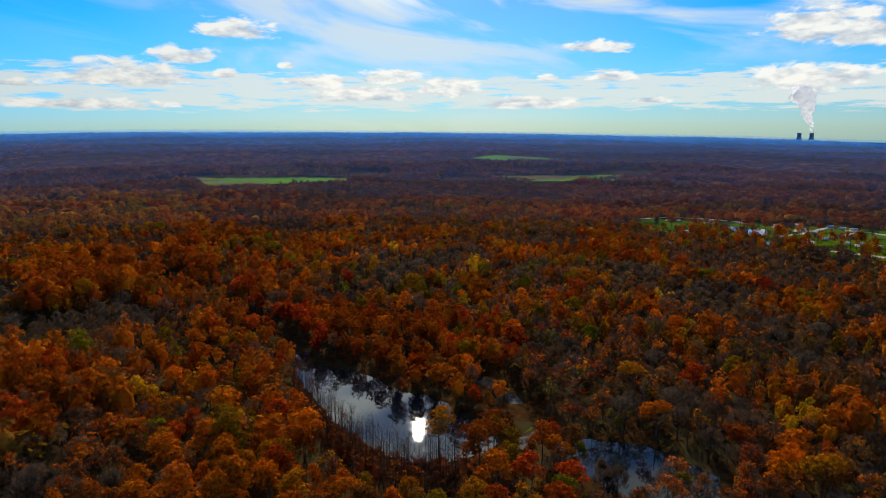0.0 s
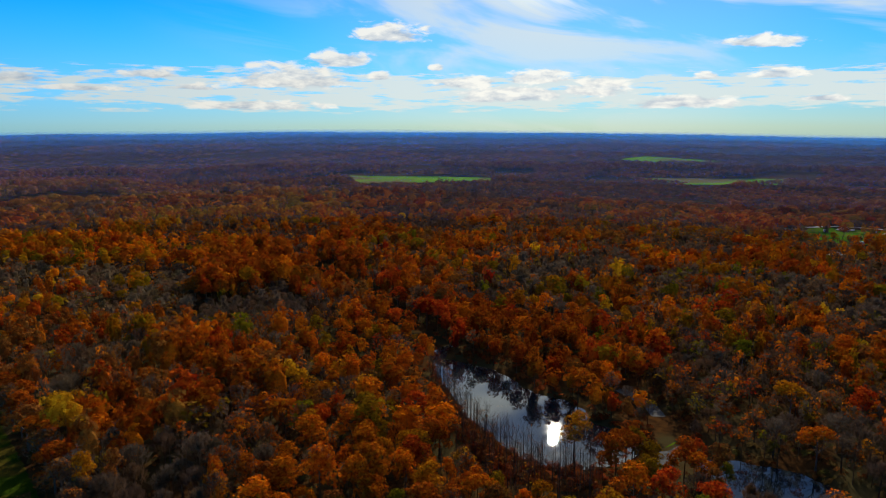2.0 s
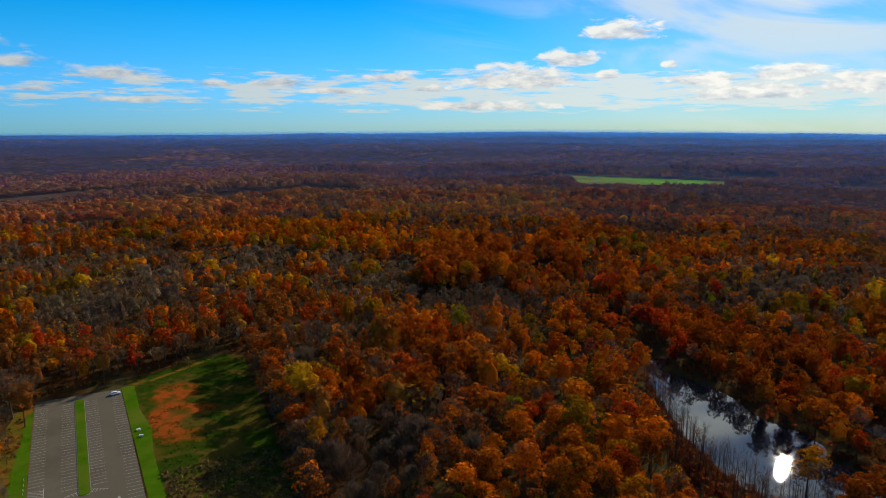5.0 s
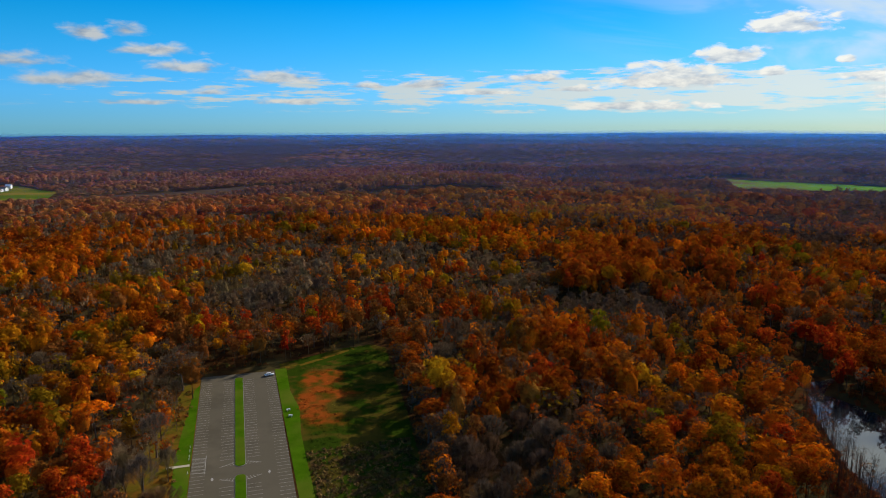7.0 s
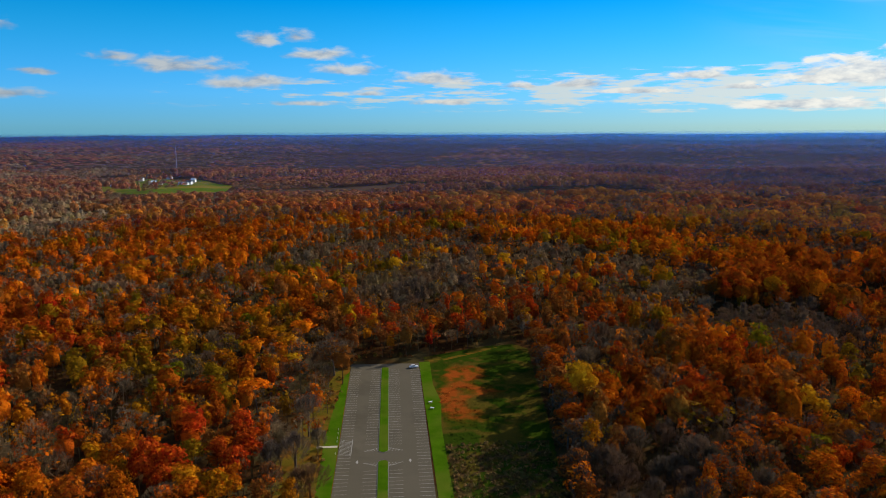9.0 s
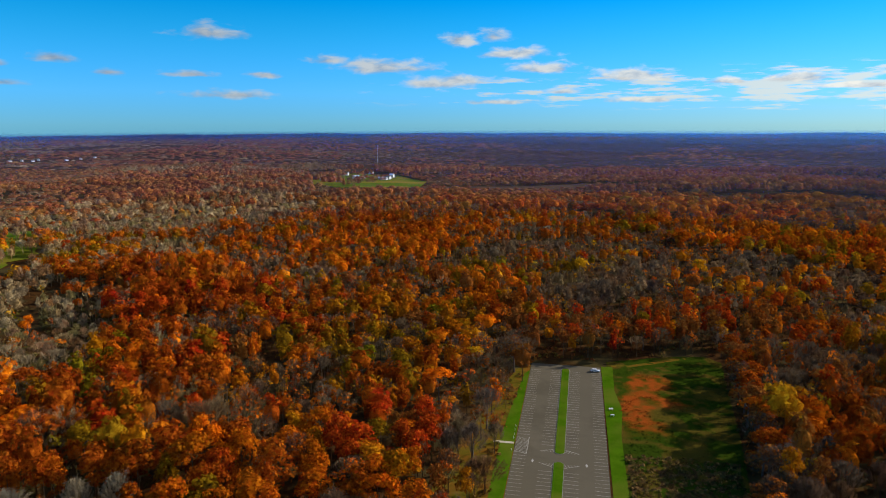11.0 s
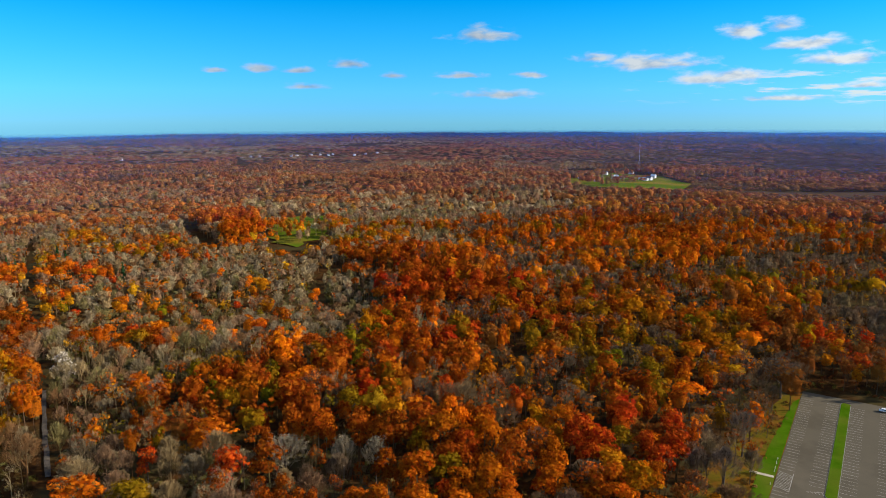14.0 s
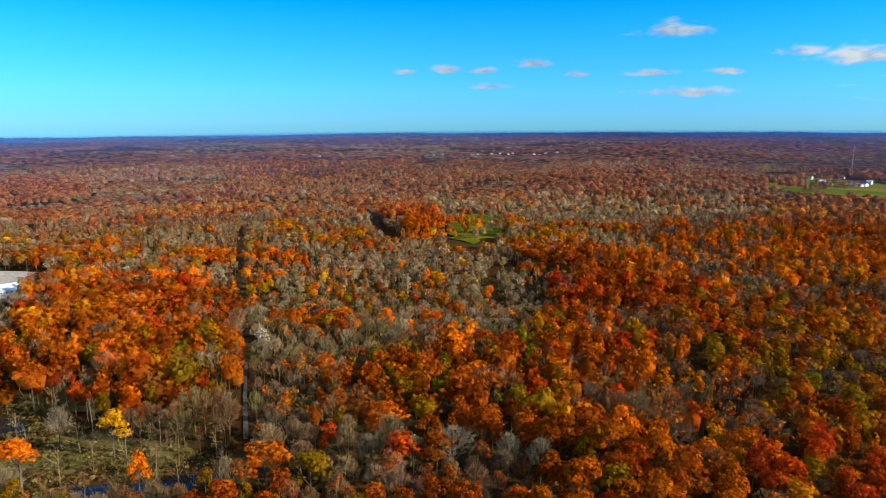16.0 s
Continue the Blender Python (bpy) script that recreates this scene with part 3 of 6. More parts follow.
def crown_cards(n, size, rng, tall=1.0, spread=1.0, style=0):
    """Leaf clumps over the lobes of a crown; a tree 20 m high with a crown 12 m across: round, wide and flat, or tall."""
    k = rng.randint(9, 14)
    base, rise, reach, flat = ((8.6, 8.2, 3.6, 0.85), (11.2, 5.4, 4.4, 0.62), (8.0, 9.0, 3.1, 0.95))[style]
    ang = rng.rand(k) * 6.283 + np.arange(k) * 2.4
    level = np.linspace(0, 1, k) ** 0.75
    rad = reach * spread * np.sqrt(np.clip(1.05 - level ** 1.8, 0.02, 1)) * rng.uniform(0.75, 1.12, k)
    c = np.stack([rad * np.cos(ang), rad * np.sin(ang), base + rise * level * tall + rng.uniform(-0.7, 0.7, k)], 1)
    lr = rng.uniform(1.6, 2.8, k) * spread
    which = rng.choice(k, n, p=lr ** 2 / (lr ** 2).sum())
    d = rng.normal(size=(n, 3))
    d[:, 2] = np.where(d[:, 2] < -0.25, -d[:, 2], d[:, 2])
    d /= np.linalg.norm(d, axis=1, keepdims=True)
    p = c[which] + d * (lr[which] * rng.uniform(0.68, 1.1, n))[:, None] * np.array([1, 1, flat])
    nrm = d + rng.normal(size=(n, 3)) * 0.42
    nrm /= np.linalg.norm(nrm, axis=1, keepdims=True)
    u = np.cross(nrm, rng.normal(size=(n, 3)))
    u /= np.linalg.norm(u, axis=1, keepdims=True)
    w = np.cross(nrm, u)
    s = size * rng.uniform(0.55, 1.25, (n, 4, 1))
    quad = np.stack([p + u * s[:, 0], p + w * s[:, 1] * 0.8, p - u * s[:, 2], p - w * s[:, 3] * 0.8], 1)
    return quad.reshape(-1, 3)


def twig_sprays(n, wide, rng, style=0):
    """Sprays of fine twigs that fan upwards and outwards into a rounded bare crown."""
    a = rng.rand(n) * 6.283
    t = rng.rand(n) ** 0.6
    reach = (5.2, 6.0, 4.0)[style] * t * rng.uniform(0.85, 1.1, n)
    top = 18.2 - (5.5, 3.6, 6.5)[style] * t ** 2 + rng.uniform(-1.0, 0.6, n)
    low = top - rng.uniform(1.6, 4.6, n)
    p1 = np.stack([reach * np.cos(a), reach * np.sin(a), top], 1)
    p0 = np.stack([reach * 0.72 * np.cos(a), reach * 0.72 * np.sin(a), low], 1)
    spin = np.stack([np.cos(a), np.sin(a), np.zeros(n)], 1) + rng.normal(size=(n, 3)) * 0.9
    return ribbons(p0, p1, wide * rng.uniform(0.5, 0.9, n), wide * rng.uniform(0.7, 1.3, n), spin)


def limbs_of(rng, n=6, sides=4):
    vs, qs, base = [], [], 0
    top = np.array([rng.uniform(-0.5, 0.5), rng.uniform(-0.5, 0.5), 13.0])
    parts = [tube([np.zeros(3) - [0, 0, 0.8], top * 0.3, top * 0.6, top], [0.36, 0.27, 0.20, 0.07], 6)]
    for k in range(n):
        a = k * 2.4 + rng.uniform(-0.4, 0.4)
        z = rng.uniform(6.0, 10.5)
        p0 = top * z / 13
        out = rng.uniform(2.5, 4.4)
        p1 = p0 + [out * 0.5 * math.cos(a), out * 0.5 * math.sin(a), 1.7]
        p2 = p0 + [out * math.cos(a), out * math.sin(a), rng.uniform(3.5, 5.5)]
        parts.append(tube([p0, p1, p2], [0.15, 0.10, 0.03], sides))
    for v, q in parts:
        vs.append(v)
        qs.append(q + base)
        base += len(v)
    return np.concatenate(vs), np.concatenate(qs)


def bare_cards(rng, n_limb, n_sub, n_twig, wide):
    """Limbs, branches and twigs of a bare tree as tapered blades."""
    out = []
    trunk_top = np.array([rng.uniform(-0.6, 0.6), rng.uniform(-0.6, 0.6), 17.0])
    zero = np.zeros((2, 3))
    out.append(ribbons(zero, np.tile(trunk_top, (2, 1)), np.full(2, 0.5 * max(1, wide * 0.6)), np.full(2, 0.1 * wide), np.array([[1.0, 0, 0], [0, 1, 0]])))
    a = rng.rand(n_limb) * 6.283 + np.arange(n_limb) * 2.4
    z = np.linspace(5.0, 13.5, n_limb)
    p0 = trunk_top[None] * (z / 17)[:, None]
    out_l = rng.uniform(2.4, 4.6, n_limb) * np.clip(1.25 - (z - 5) / 14, 0.4, 1)
    p1 = p0 + np.stack([out_l * np.cos(a), out_l * np.sin(a), rng.uniform(3.0, 6.0, n_limb)], 1)
    out.append(ribbons(p0, p1, np.full(n_limb, 0.20 * wide), np.full(n_limb, 0.07 * wide), rng.normal(size=(n_limb, 3))))
    for n, width, reach in ((n_sub, 0.12, 2.3), (n_twig, 0.075, 1.5)):
        if not n:
            continue
        t = rng.uniform(0.3, 1.0, (len(p0), n, 1))
        q0 = (p0[:, None] * (1 - t) + p1[:, None] * t).reshape(-1, 3)
        d = rng.normal(size=(len(q0), 3)) * [1, 1, 0.5] + [0, 0, 0.75]
        d /= np.linalg.norm(d, axis=1, keepdims=True)
        q1 = q0 + d * rng.uniform(0.6, 1.2, (len(q0), 1)) * reach
        out.append(ribbons(q0, q1, np.full(len(q0), width * wide), np.full(len(q0), 0.03 * wide), rng.normal(size=(len(q0), 3))))
        p0, p1 = q0, q1
    return np.concatenate(out)


def trunk_blade(wide):
    v = ribbons(np.zeros((2, 3)), np.tile([0, 0, 13.0], (2, 1)), np.full(2, wide), np.full(2, wide * 0.4), np.array([[1.0, 0, 0], [0, 1, 0]]))
    return v


def crown_core(rng, sides, rings, fill=0.86, style=0):
    """A lumpy closed dome inside a crown; a tree 20 m high with a crown 12 m across."""
    v = []
    foot, rise, reach = ((7.8, 10.6, 5.7), (10.4, 8.0, 6.2), (6.8, 11.8, 4.6))[style]
    a = np.arange(sides) / sides * 2 * np.pi + rng.rand()
    for k in range(rings + 1):
        t = k / rings
        rad = reach * fill * (math.cos(t * 1.45) ** 0.7) * (0.74 if k == 0 else 1.0)
        wob = rng.uniform(0.78, 1.2, sides)
        v.append(np.stack([rad * wob * np.cos(a), rad * wob * np.sin(a), foot + rise * fill * math.sin(t * 1.5) + rng.uniform(-0.7, 0.7, sides)], 1))
    q = [(k * sides + i, k * sides + (i + 1) % sides, (k + 1) * sides + (i + 1) % sides, (k + 1) * sides + i) for k in range(rings) for i in range(sides)]
    return np.concatenate(v), np.array(q)


def both(a, b):
    return np.concatenate([a[0], b[0]]), np.concatenate([a[1], b[1] + len(a[0])])


def loose(v):
    return v, quads_of(v)


def prototypes(kind, lod, count):
    """Variants of one kind of tree: leaf corners and wood corners, both as loose four-cornered faces."""
    cards, size = ((700, 0.65), (112, 1.14), (21, 2.0), (3, 3.0), (1, 4.2))[lod]
    made = []
    for k in range(count):
        r = np.random.RandomState(100 * lod + 10 * k + len(kind))
        style = (0, 1, 0, 2, 0)[k % 5]
        fuzz = None
        if kind == "leafy":
            leaf = loose(crown_cards(cards, size, r, style=style))
            core = (None, (6, 2, 0.68), (6, 2, 0.76), (5, 2, 0.84), (4, 1, 1.0))[lod]
            if core:
                leaf = both(crown_core(r, *core, style=style), leaf)
            wood = loose(trunk_blade((0.5, 0.5, 0.6, 0.8, 1.0)[lod])) if 0 < lod < 3 else None
        elif kind == "sparse":
            wood = loose(bare_cards(r, *((9, 6, 4, 0.6), (7, 4, 1, 1.0), (5, 1, 0, 1.8), (1, 0, 0, 1.0), (1, 0, 0, 1.0))[lod])) if lod < 3 else None
            leaf = loose(crown_cards((330, 60, 11, 3, 1)[lod], size * 0.85, r, spread=0.92, style=style))
            fuzz = loose(twig_sprays((90, 26, 9, 4, 2)[lod], (1.0, 1.5, 2.6, 3.4, 7.0)[lod], r, style))
            if lod > 2:
                leaf = both(crown_core(r, 4, 1, 0.8, style), leaf)
        elif kind == "pole":
            wood = loose(bare_cards(r, *((8, 4, 2, 0.55), (8, 4, 2, 0.7), (5, 2, 0, 1.2), (3, 0, 0, 3.0), (2, 0, 0, 6.0))[lod]))
            leaf = loose(crown_cards(14, size * 0.7, r, spread=0.6, style=2)) if k % 2 else None
        else:
            wood = loose(bare_cards(r, *((10, 7, 5, 0.6), (8, 4, 3, 0.9), (7, 3, 0, 1.6), (3, 0, 0, 4.0), (2, 0, 0, 8.0))[lod])) if lod < 3 else None
            fuzz = loose(twig_sprays((230, 74, 21, 5, 3)[lod], (0.85, 1.35, 2.4, 3.6, 8.0)[lod], r, style))
            if lod > 1:
                fuzz = both(crown_core(r, *((5, 1, 0.84), (4, 1, 0.84), (4, 1, 0.9))[lod - 2], style=style), fuzz)
            leaf = None
        made.append((leaf, wood, fuzz))
    return made


# kinds of autumn colour
RUST, ORANGE, BRIGHT, GOLD, OLIVE, GREEN, RED, BROWN, GREY, YELLOW, PALE = range(11)
COLOURS = np.array([(0.27, 0.060, 0.010), (0.42, 0.105, 0.010), (0.62, 0.16, 0.010), (0.40, 0.165, 0.012), (0.21, 0.135, 0.012), (0.14, 0.145, 0.012),
                    (0.38, 0.050, 0.012), (0.19, 0.075, 0.028), (0.20, 0.165, 0.135), (0.58, 0.33, 0.02), (0.38, 0.33, 0.26)])
COLOURS[[RUST, ORANGE, BRIGHT, RED, BROWN]] *= (0.80, 0.68, 0.38)
COLOURS[[GOLD, OLIVE, GREEN, YELLOW]] *= (0.72, 0.60, 0.32)
# dark spruces
CONIFERS = [(605, 1056), (580, 1034), (605, 1040), (594, 1032), (-689, 238), (-672, 239), (-675, 226), (-640, 292), (-623, 291), (-524, 328), (-652, 343), (-634, 341)]
# trees that stand out: x, y, colour, size, kind
MARKED = [(442, 371, 2, 1.1, 0), (630, 640, 9, 0.9, 0), (632, 625, 3, 0.9, 0), (687, 564, 2, 0.9, 0), (373, 243, 2, 1.2, 0), (373, 222, 1, 1.2, 0), (305, 238, 0, 1.5, 0), (320, 224, 1, 1.5, 0), (316, 200, 0, 1.4, 0), (413, 140, 4, 1.5, 0), (365, 113, 5, 1.2, 0), (313, 75, 3, 1.4, 0), (420, 89, 2, 1, 0), (554, 105, 2, 0.8, 0), (543, 68, 1, 1.1, 0), (348, 33, 4, 1.3, 0), (275, 55, 1, 1.2, 0), (221, 129, 3, 1.3, 0)]
MARKED += [(388, 193, 3, 0.8, 0), (276, 143, 1, 0.9, 1), (268, 2, 1, 1.6, 0), (253, -6, 3, 1.5, 0), (330, 50, 6, 1.2, 0), (326, -14, 1, 1.6, 0), (195, 91, 1, 1.5, 0), (204, 82, 6, 1.3, 0), (156, 158, 2, 1.1, 0), (204, 265, 2, 0.8, 0), (246, 301, 1, 1.2, 0), (239, 316, 4, 1, 0), (327, 337, 6, 1.3, 0), (205, 68, 6, 1.2, 0), (196, 67, 5, 1, 0), (97, 430, 6, 0.9, 0), (108, 178, 2, 1.3, 0), (201, 264, 2, 0.8, 0)]
MARKED += [(254, 660, 9, 0.8, 0), (108, 590, 9, 1.2, 0), (149, 202, 1, 1.5, 0), (164, 196, 1, 1.5, 0), (196, 193, 6, 1.3, 0), (-58, 296, 2, 1.3, 0), (-83, 317, 4, 1.2, 0), (-101, 323, 5, 1, 0), (-57, 259, 6, 1.1, 0), (-70, 238, 4, 1.1, 0), (-27, 347, 7, 1.6, 1), (44, 396, 6, 1.1, 0), (96, 427, 6, 0.8, 0), (-101, 221, 1, 1.2, 0), (108, 586, 9, 1.2, 0), (-33, 275, 8, 1.2, 2), (-34, 239, 8, 1.3, 2), (-42, 235, 8, 1.2, 2)]
MARKED += [(94, 263, 1, 1.3, 0), (132, 308, 1, 1.3, 0), (86, 333, 0, 1.3, 0), (78, 242, 8, 1.4, 2), (95, 252, 8, 1.3, 2), (-270, 74, 9, 1.1, 0), (-291, 60, 10, 1.1, 2), (-264, 41, 2, 1.7, 0), (-205, 105, 1, 1.7, 0), (-188, 112, 4, 1.7, 0), (-176, 143, 6, 1.6, 0), (-203, 159, 1, 1.7, 0), (-212, 217, 2, 1.8, 0), (-179, 211, 4, 1.5, 0), (-212, 193, 5, 0.9, 0), (-252, 246, 2, 1, 0), (-320, 248, 2, 1.1, 0), (-433, 354, 2, 0.7, 0)]
MARKED += [(-392, 346, 2, 0.6, 0), (-316, 337, 2, 0.9, 0), (-355, 211, 1, 1, 0), (-103, 319, 5, 1.1, 0), (-81, 314, 4, 1.2, 0), (-500, 593, 6, 1, 0), (-335, 473, 0, 1.8, 0), (-289, 434, 0, 1.7, 0), (-262, 175, 10, 1, 2), (-168, 161, 10, 1.5, 2), (-208, 133, 6, 0.7, 0), (-330, 171, 10, 1.2, 1), (-154, 176, 10, 1, 2), (-143, 181, 10, 1.1, 2), (-246, 260, 0, 1.4, 0), (-208, 272, 0, 1.5, 0), (-189, 280, 1, 1.5, 0), (-230, 70, 2, 0.8, 0)]
# row added along the meadow's east edge to deepen the shadow on it
MARKED += [(88, 374, 0, 1.4, 0), (86, 358, 7, 1.5, 0), (84, 343, 0, 1.5, 0), (82, 328, 7, 1.5, 1), (81, 313, 0, 1.5, 0), (79, 298, 7, 1.5, 0), (78, 283, 1, 1.4, 0), (76, 268, 7, 1.5, 1), (74, 254, 0, 1.4, 0), (72, 240, 7, 1.4, 1)]


# stretches of the plan: azimuth from and to, distance from and to, share of bare, share of thin crowns, weights of the leaf colours
#                                        rust or  br  go  ol  gr  red brown . yellow
STRETCHES = []
STRETCHES += [
    (-180, 180, 0, 9000, 0.22, 0.24, (30, 28, 7, 10, 9, 2, 4, 10, 0, 1)),
    (-48, -12, 170, 420, 0.10, 0.16, (36, 32, 7, 6, 8, 2, 6, 6, 0, 0)),
    (-40, -10, 420, 900, 0.28, 0.24, (30, 28, 5, 10, 12, 2, 4, 8, 0, 1)),
    (-25, 15, 540, 690, 0.52, 0.24, (24, 26, 10, 14, 8, 2, 4, 8, 0, 4)),
    (-63, -40, 390, 850, 0.88, 0.09, (18, 26, 16, 14, 6, 2, 6, 8, 0, 5)),
    (-63, -48, 300, 400, 0.58, 0.22, (26, 28, 12, 8, 5, 1, 6, 8, 0, 3)),
]
STRETCHES += [
    (-80, -48, 760, 1500, 0.62, 0.20, (24, 26, 10, 10, 8, 2, 6, 12, 0, 2)),
    (-39, -31, 430, 640, 0.03, 0.05, (60, 34, 3, 2, 3, 0, 6, 2, 0, 0)),
    (-80, -63.5, 285, 540, 0.05, 0.10, (42, 38, 9, 8, 7, 1, 5, 3, 0, 2)),
    (-88, -64, 225, 290, 0.86, 0.09, (24, 30, 14, 12, 6, 1, 3, 10, 0, 4)),
    (-10, -4, 180, 350, 0.70, 0.22, (30, 20, 4, 10, 6, 0, 4, 10, 0, 0)),
    (14, 28, 170, 340, 0.34, 0.36, (26, 30, 8, 6, 5, 1, 4, 14, 0, 0)),
]
STRETCHES += [
    (13, 25, 195, 420, 0.14, 0.34, (30, 30, 8, 6, 5, 1, 4, 14, 0, 0)),
    (13.5, 20, 195, 275, 0.72, 0.22, (30, 24, 4, 6, 5, 1, 4, 20, 0, 0)),
    (-4, 27, 400, 540, 0.30, 0.30, (24, 26, 10, 10, 8, 1, 8, 10, 0, 3)),
    (27, 34, 420, 600, 0.05, 0.08, (56, 36, 6, 2, 3, 0, 6, 2, 0, 0)),
    (27, 44, 170, 410, 0.30, 0.38, (28, 30, 9, 8, 6, 1, 6, 12, 0, 1)),
    (27, 52, 520, 1050, 0.26, 0.26, (38, 24, 4, 8, 10, 1, 4, 14, 0, 0)),
]
STRETCHES += [
    (41, 50, 400, 520, 0.08, 0.10, (55, 20, 4, 2, 4, 0, 16, 6, 0, 0)),
    (52, 84, 390, 860, 0.24, 0.20, (20, 26, 12, 22, 18, 4, 3, 6, 0, 2)),
    (46, 63, 305, 395, 0.02, 0.04, (50, 40, 6, 4, 2, 0, 6, 0, 0, 0)),
    (63, 96, 170, 390, 0.34, 0.32, (24, 26, 10, 18, 12, 3, 6, 10, 0, 2)),
    (-100, 100, 1050, 1600, 0.34, 0.20, (36, 16, 1, 4, 6, 1, 2, 30, 0, 0)),
    (-62, -30, 1450, 1850, 0.10, 0.15, (24, 28, 4, 22, 20, 2, 2, 8, 0, 0)),
]
STRETCHES += [
    (-50, -22, 850, 1300, 0.85, 0.08, (20, 20, 6, 10, 10, 2, 4, 10, 0, 2)),
    (-82, -50, 900, 1450, 0.60, 0.18, (28, 26, 8, 8, 8, 1, 5, 16, 0, 1)),
    (-100, 100, 1800, 5200, 0.50, 0.15, (30, 8, 0, 2, 4, 1, 1, 55, 0, 0)),
]


# mixes of trees: share of bare, share of thin crowns, front-lit paleness of the bare ones, weights of the leaf colours
#                                rust or  br  go  ol  gr  red brown . yellow
MIXES = {
    "rust_mix": (0.22, 0.32, 0.3, (32, 28, 5, 13, 12, 1, 3, 10, 0, 1)),
    "olive": (0.14, 0.26, 0.1, (20, 24, 7, 22, 24, 4, 2, 8, 0, 2)),
    "dusky_gold": (0.46, 0.32, 0.35, (14, 22, 10, 22, 10, 1, 4, 6, 0, 7)),
    "rust_olive": (0.14, 0.26, 0.3, (30, 26, 5, 12, 16, 3, 4, 8, 0, 1)),
    "brown_red": (0.32, 0.36, 0.2, (26, 26, 8, 6, 3, 0, 12, 16, 0, 2)),
    "half_bare": (0.14, 0.48, 0.2, (26, 30, 7, 8, 6, 1, 6, 16, 0, 1)),
    "dusky": (0.74, 0.18, 0.1, (24, 24, 6, 8, 4, 0, 6, 20, 0, 2)),
    "rust": (0.01, 0.06, 0.2, (60, 34, 3, 3, 2, 0, 8, 2, 0, 0)),
    "dark_red": (0.10, 0.26, 0.1, (44, 16, 2, 3, 5, 0, 24, 10, 0, 0)),
    "orange_red": (0.14, 0.32, 0.3, (26, 38, 12, 6, 9, 1, 12, 4, 0, 0)),
    "gold_olive": (0.28, 0.38, 0.15, (12, 28, 8, 26, 20, 4, 2, 6, 0, 3)),
    "brown_thin": (0.20, 0.46, 0.1, (30, 24, 6, 8, 8, 1, 6, 24, 0, 1)),
    "tan_mix": (0.24, 0.40, 0.8, (22, 30, 10, 16, 8, 1, 6, 14, 0, 4)),
    "silver": (0.90, 0.08, 1.0, (14, 22, 8, 22, 10, 3, 4, 8, 0, 4)),
    "grey_spots": (0.54, 0.28, 0.9, (16, 30, 16, 14, 8, 2, 8, 8, 0, 7)),
    "rust_orange": (0.12, 0.22, 0.4, (36, 34, 6, 8, 8, 1, 4, 4, 0, 1)),
    "bare_brown": (0.62, 0.30, 0.4, (26, 26, 4, 8, 4, 0, 8, 20, 0, 0)),
    "yellow_bare": (0.45, 0.40, 1.0, (2, 6, 4, 26, 12, 4, 0, 4, 0, 30)),
    "orange": (0.06, 0.18, 0.6, (34, 38, 12, 5, 7, 1, 15, 2, 0, 1)),
}
# groves that stand out as one: the mix, the size of the trees and the outline on the plan
GROVES = []
GROVES += [('rust_mix', 1.0, [(-403, 1176), (150, 1140), (91, 705), (-101, 728), (-268, 771)]),
           ('olive', 1.1, [(76, 1159), (402, 1490), (586, 1286), (805, 973), (557, 669), (339, 739), (188, 655), (53, 822)]),
           ('dusky_gold', 0.8, [(-277, 799), (126, 696), (271, 591), (233, 454), (167, 458), (64, 497), (-14, 517), (-104, 581), (-211, 598)]),
           ('rust_olive', 1.0, [(-211, 598), (-104, 581), (-19, 518), (-18, 383), (-25, 346), (-55, 372), (-136, 374)]),
           ('brown_red', 0.9, [(-23, 519), (207, 448), (174, 375), (82, 352), (46, 361), (-18, 377)])]
GROVES += [('half_bare', 1.25, [(86, 367), (176, 381), (225, 332), (214, 285), (147, 221), (87, 184), (58, 192), (65, 242), (73, 312)]),
           ('dusky', 1.15, [(75, 250), (108, 253), (101, 213), (80, 186), (58, 192)]),
           ('dusky', 0.8, [(216, 468), (294, 439), (266, 358), (240, 328), (215, 346), (175, 378)]),
           ('rust', 1.35, [(284, 558), (356, 612), (371, 556), (302, 446), (243, 465)]),
           ('rust', 1.3, [(418, 553), (492, 557), (414, 460), (336, 428)])]
GROVES += [('dark_red', 1.15, [(328, 394), (471, 424), (299, 263), (280, 268), (280, 307), (281, 335)]),
           ('orange_red', 1.0, [(146, 219), (180, 223), (238, 206), (187, 159), (101, 181)]),
           ('gold_olive', 1.1, [(491, 394), (626, 283), (570, 105), (518, -22), (389, -19), (386, 128), (377, 254)]),
           ('brown_thin', 1.1, [(351, 123), (395, -29), (244, -23), (214, 30), (276, 90)]),
           ('brown_thin', 0.9, [(869, 672), (909, 245), (655, -43), (545, -38), (609, 216), (560, 434)])]
GROVES += [('rust', 1.15, [(299, 280), (347, 261), (358, 216), (311, 153), (276, 138), (247, 229)]),
           ('orange_red', 1.1, [(155, 231), (193, 187), (149, 141), (123, 186)]),
           ('tan_mix', 0.85, [(-1710, 788), (-1676, 1528), (-1263, 1788), (-713, 1008), (-879, 786), (-727, 522), (-748, 338)]),
           ('gold_olive', 1.0, [(-1565, 839), (-1599, 1392), (-1407, 1738), (-1099, 1356), (-1218, 1058), (-1314, 725)]),
           ('silver', 0.85, [(-825, 748), (-700, 956), (-559, 987), (-458, 1132), (-368, 913), (-447, 774), (-498, 679), (-581, 626), (-697, 631)])]
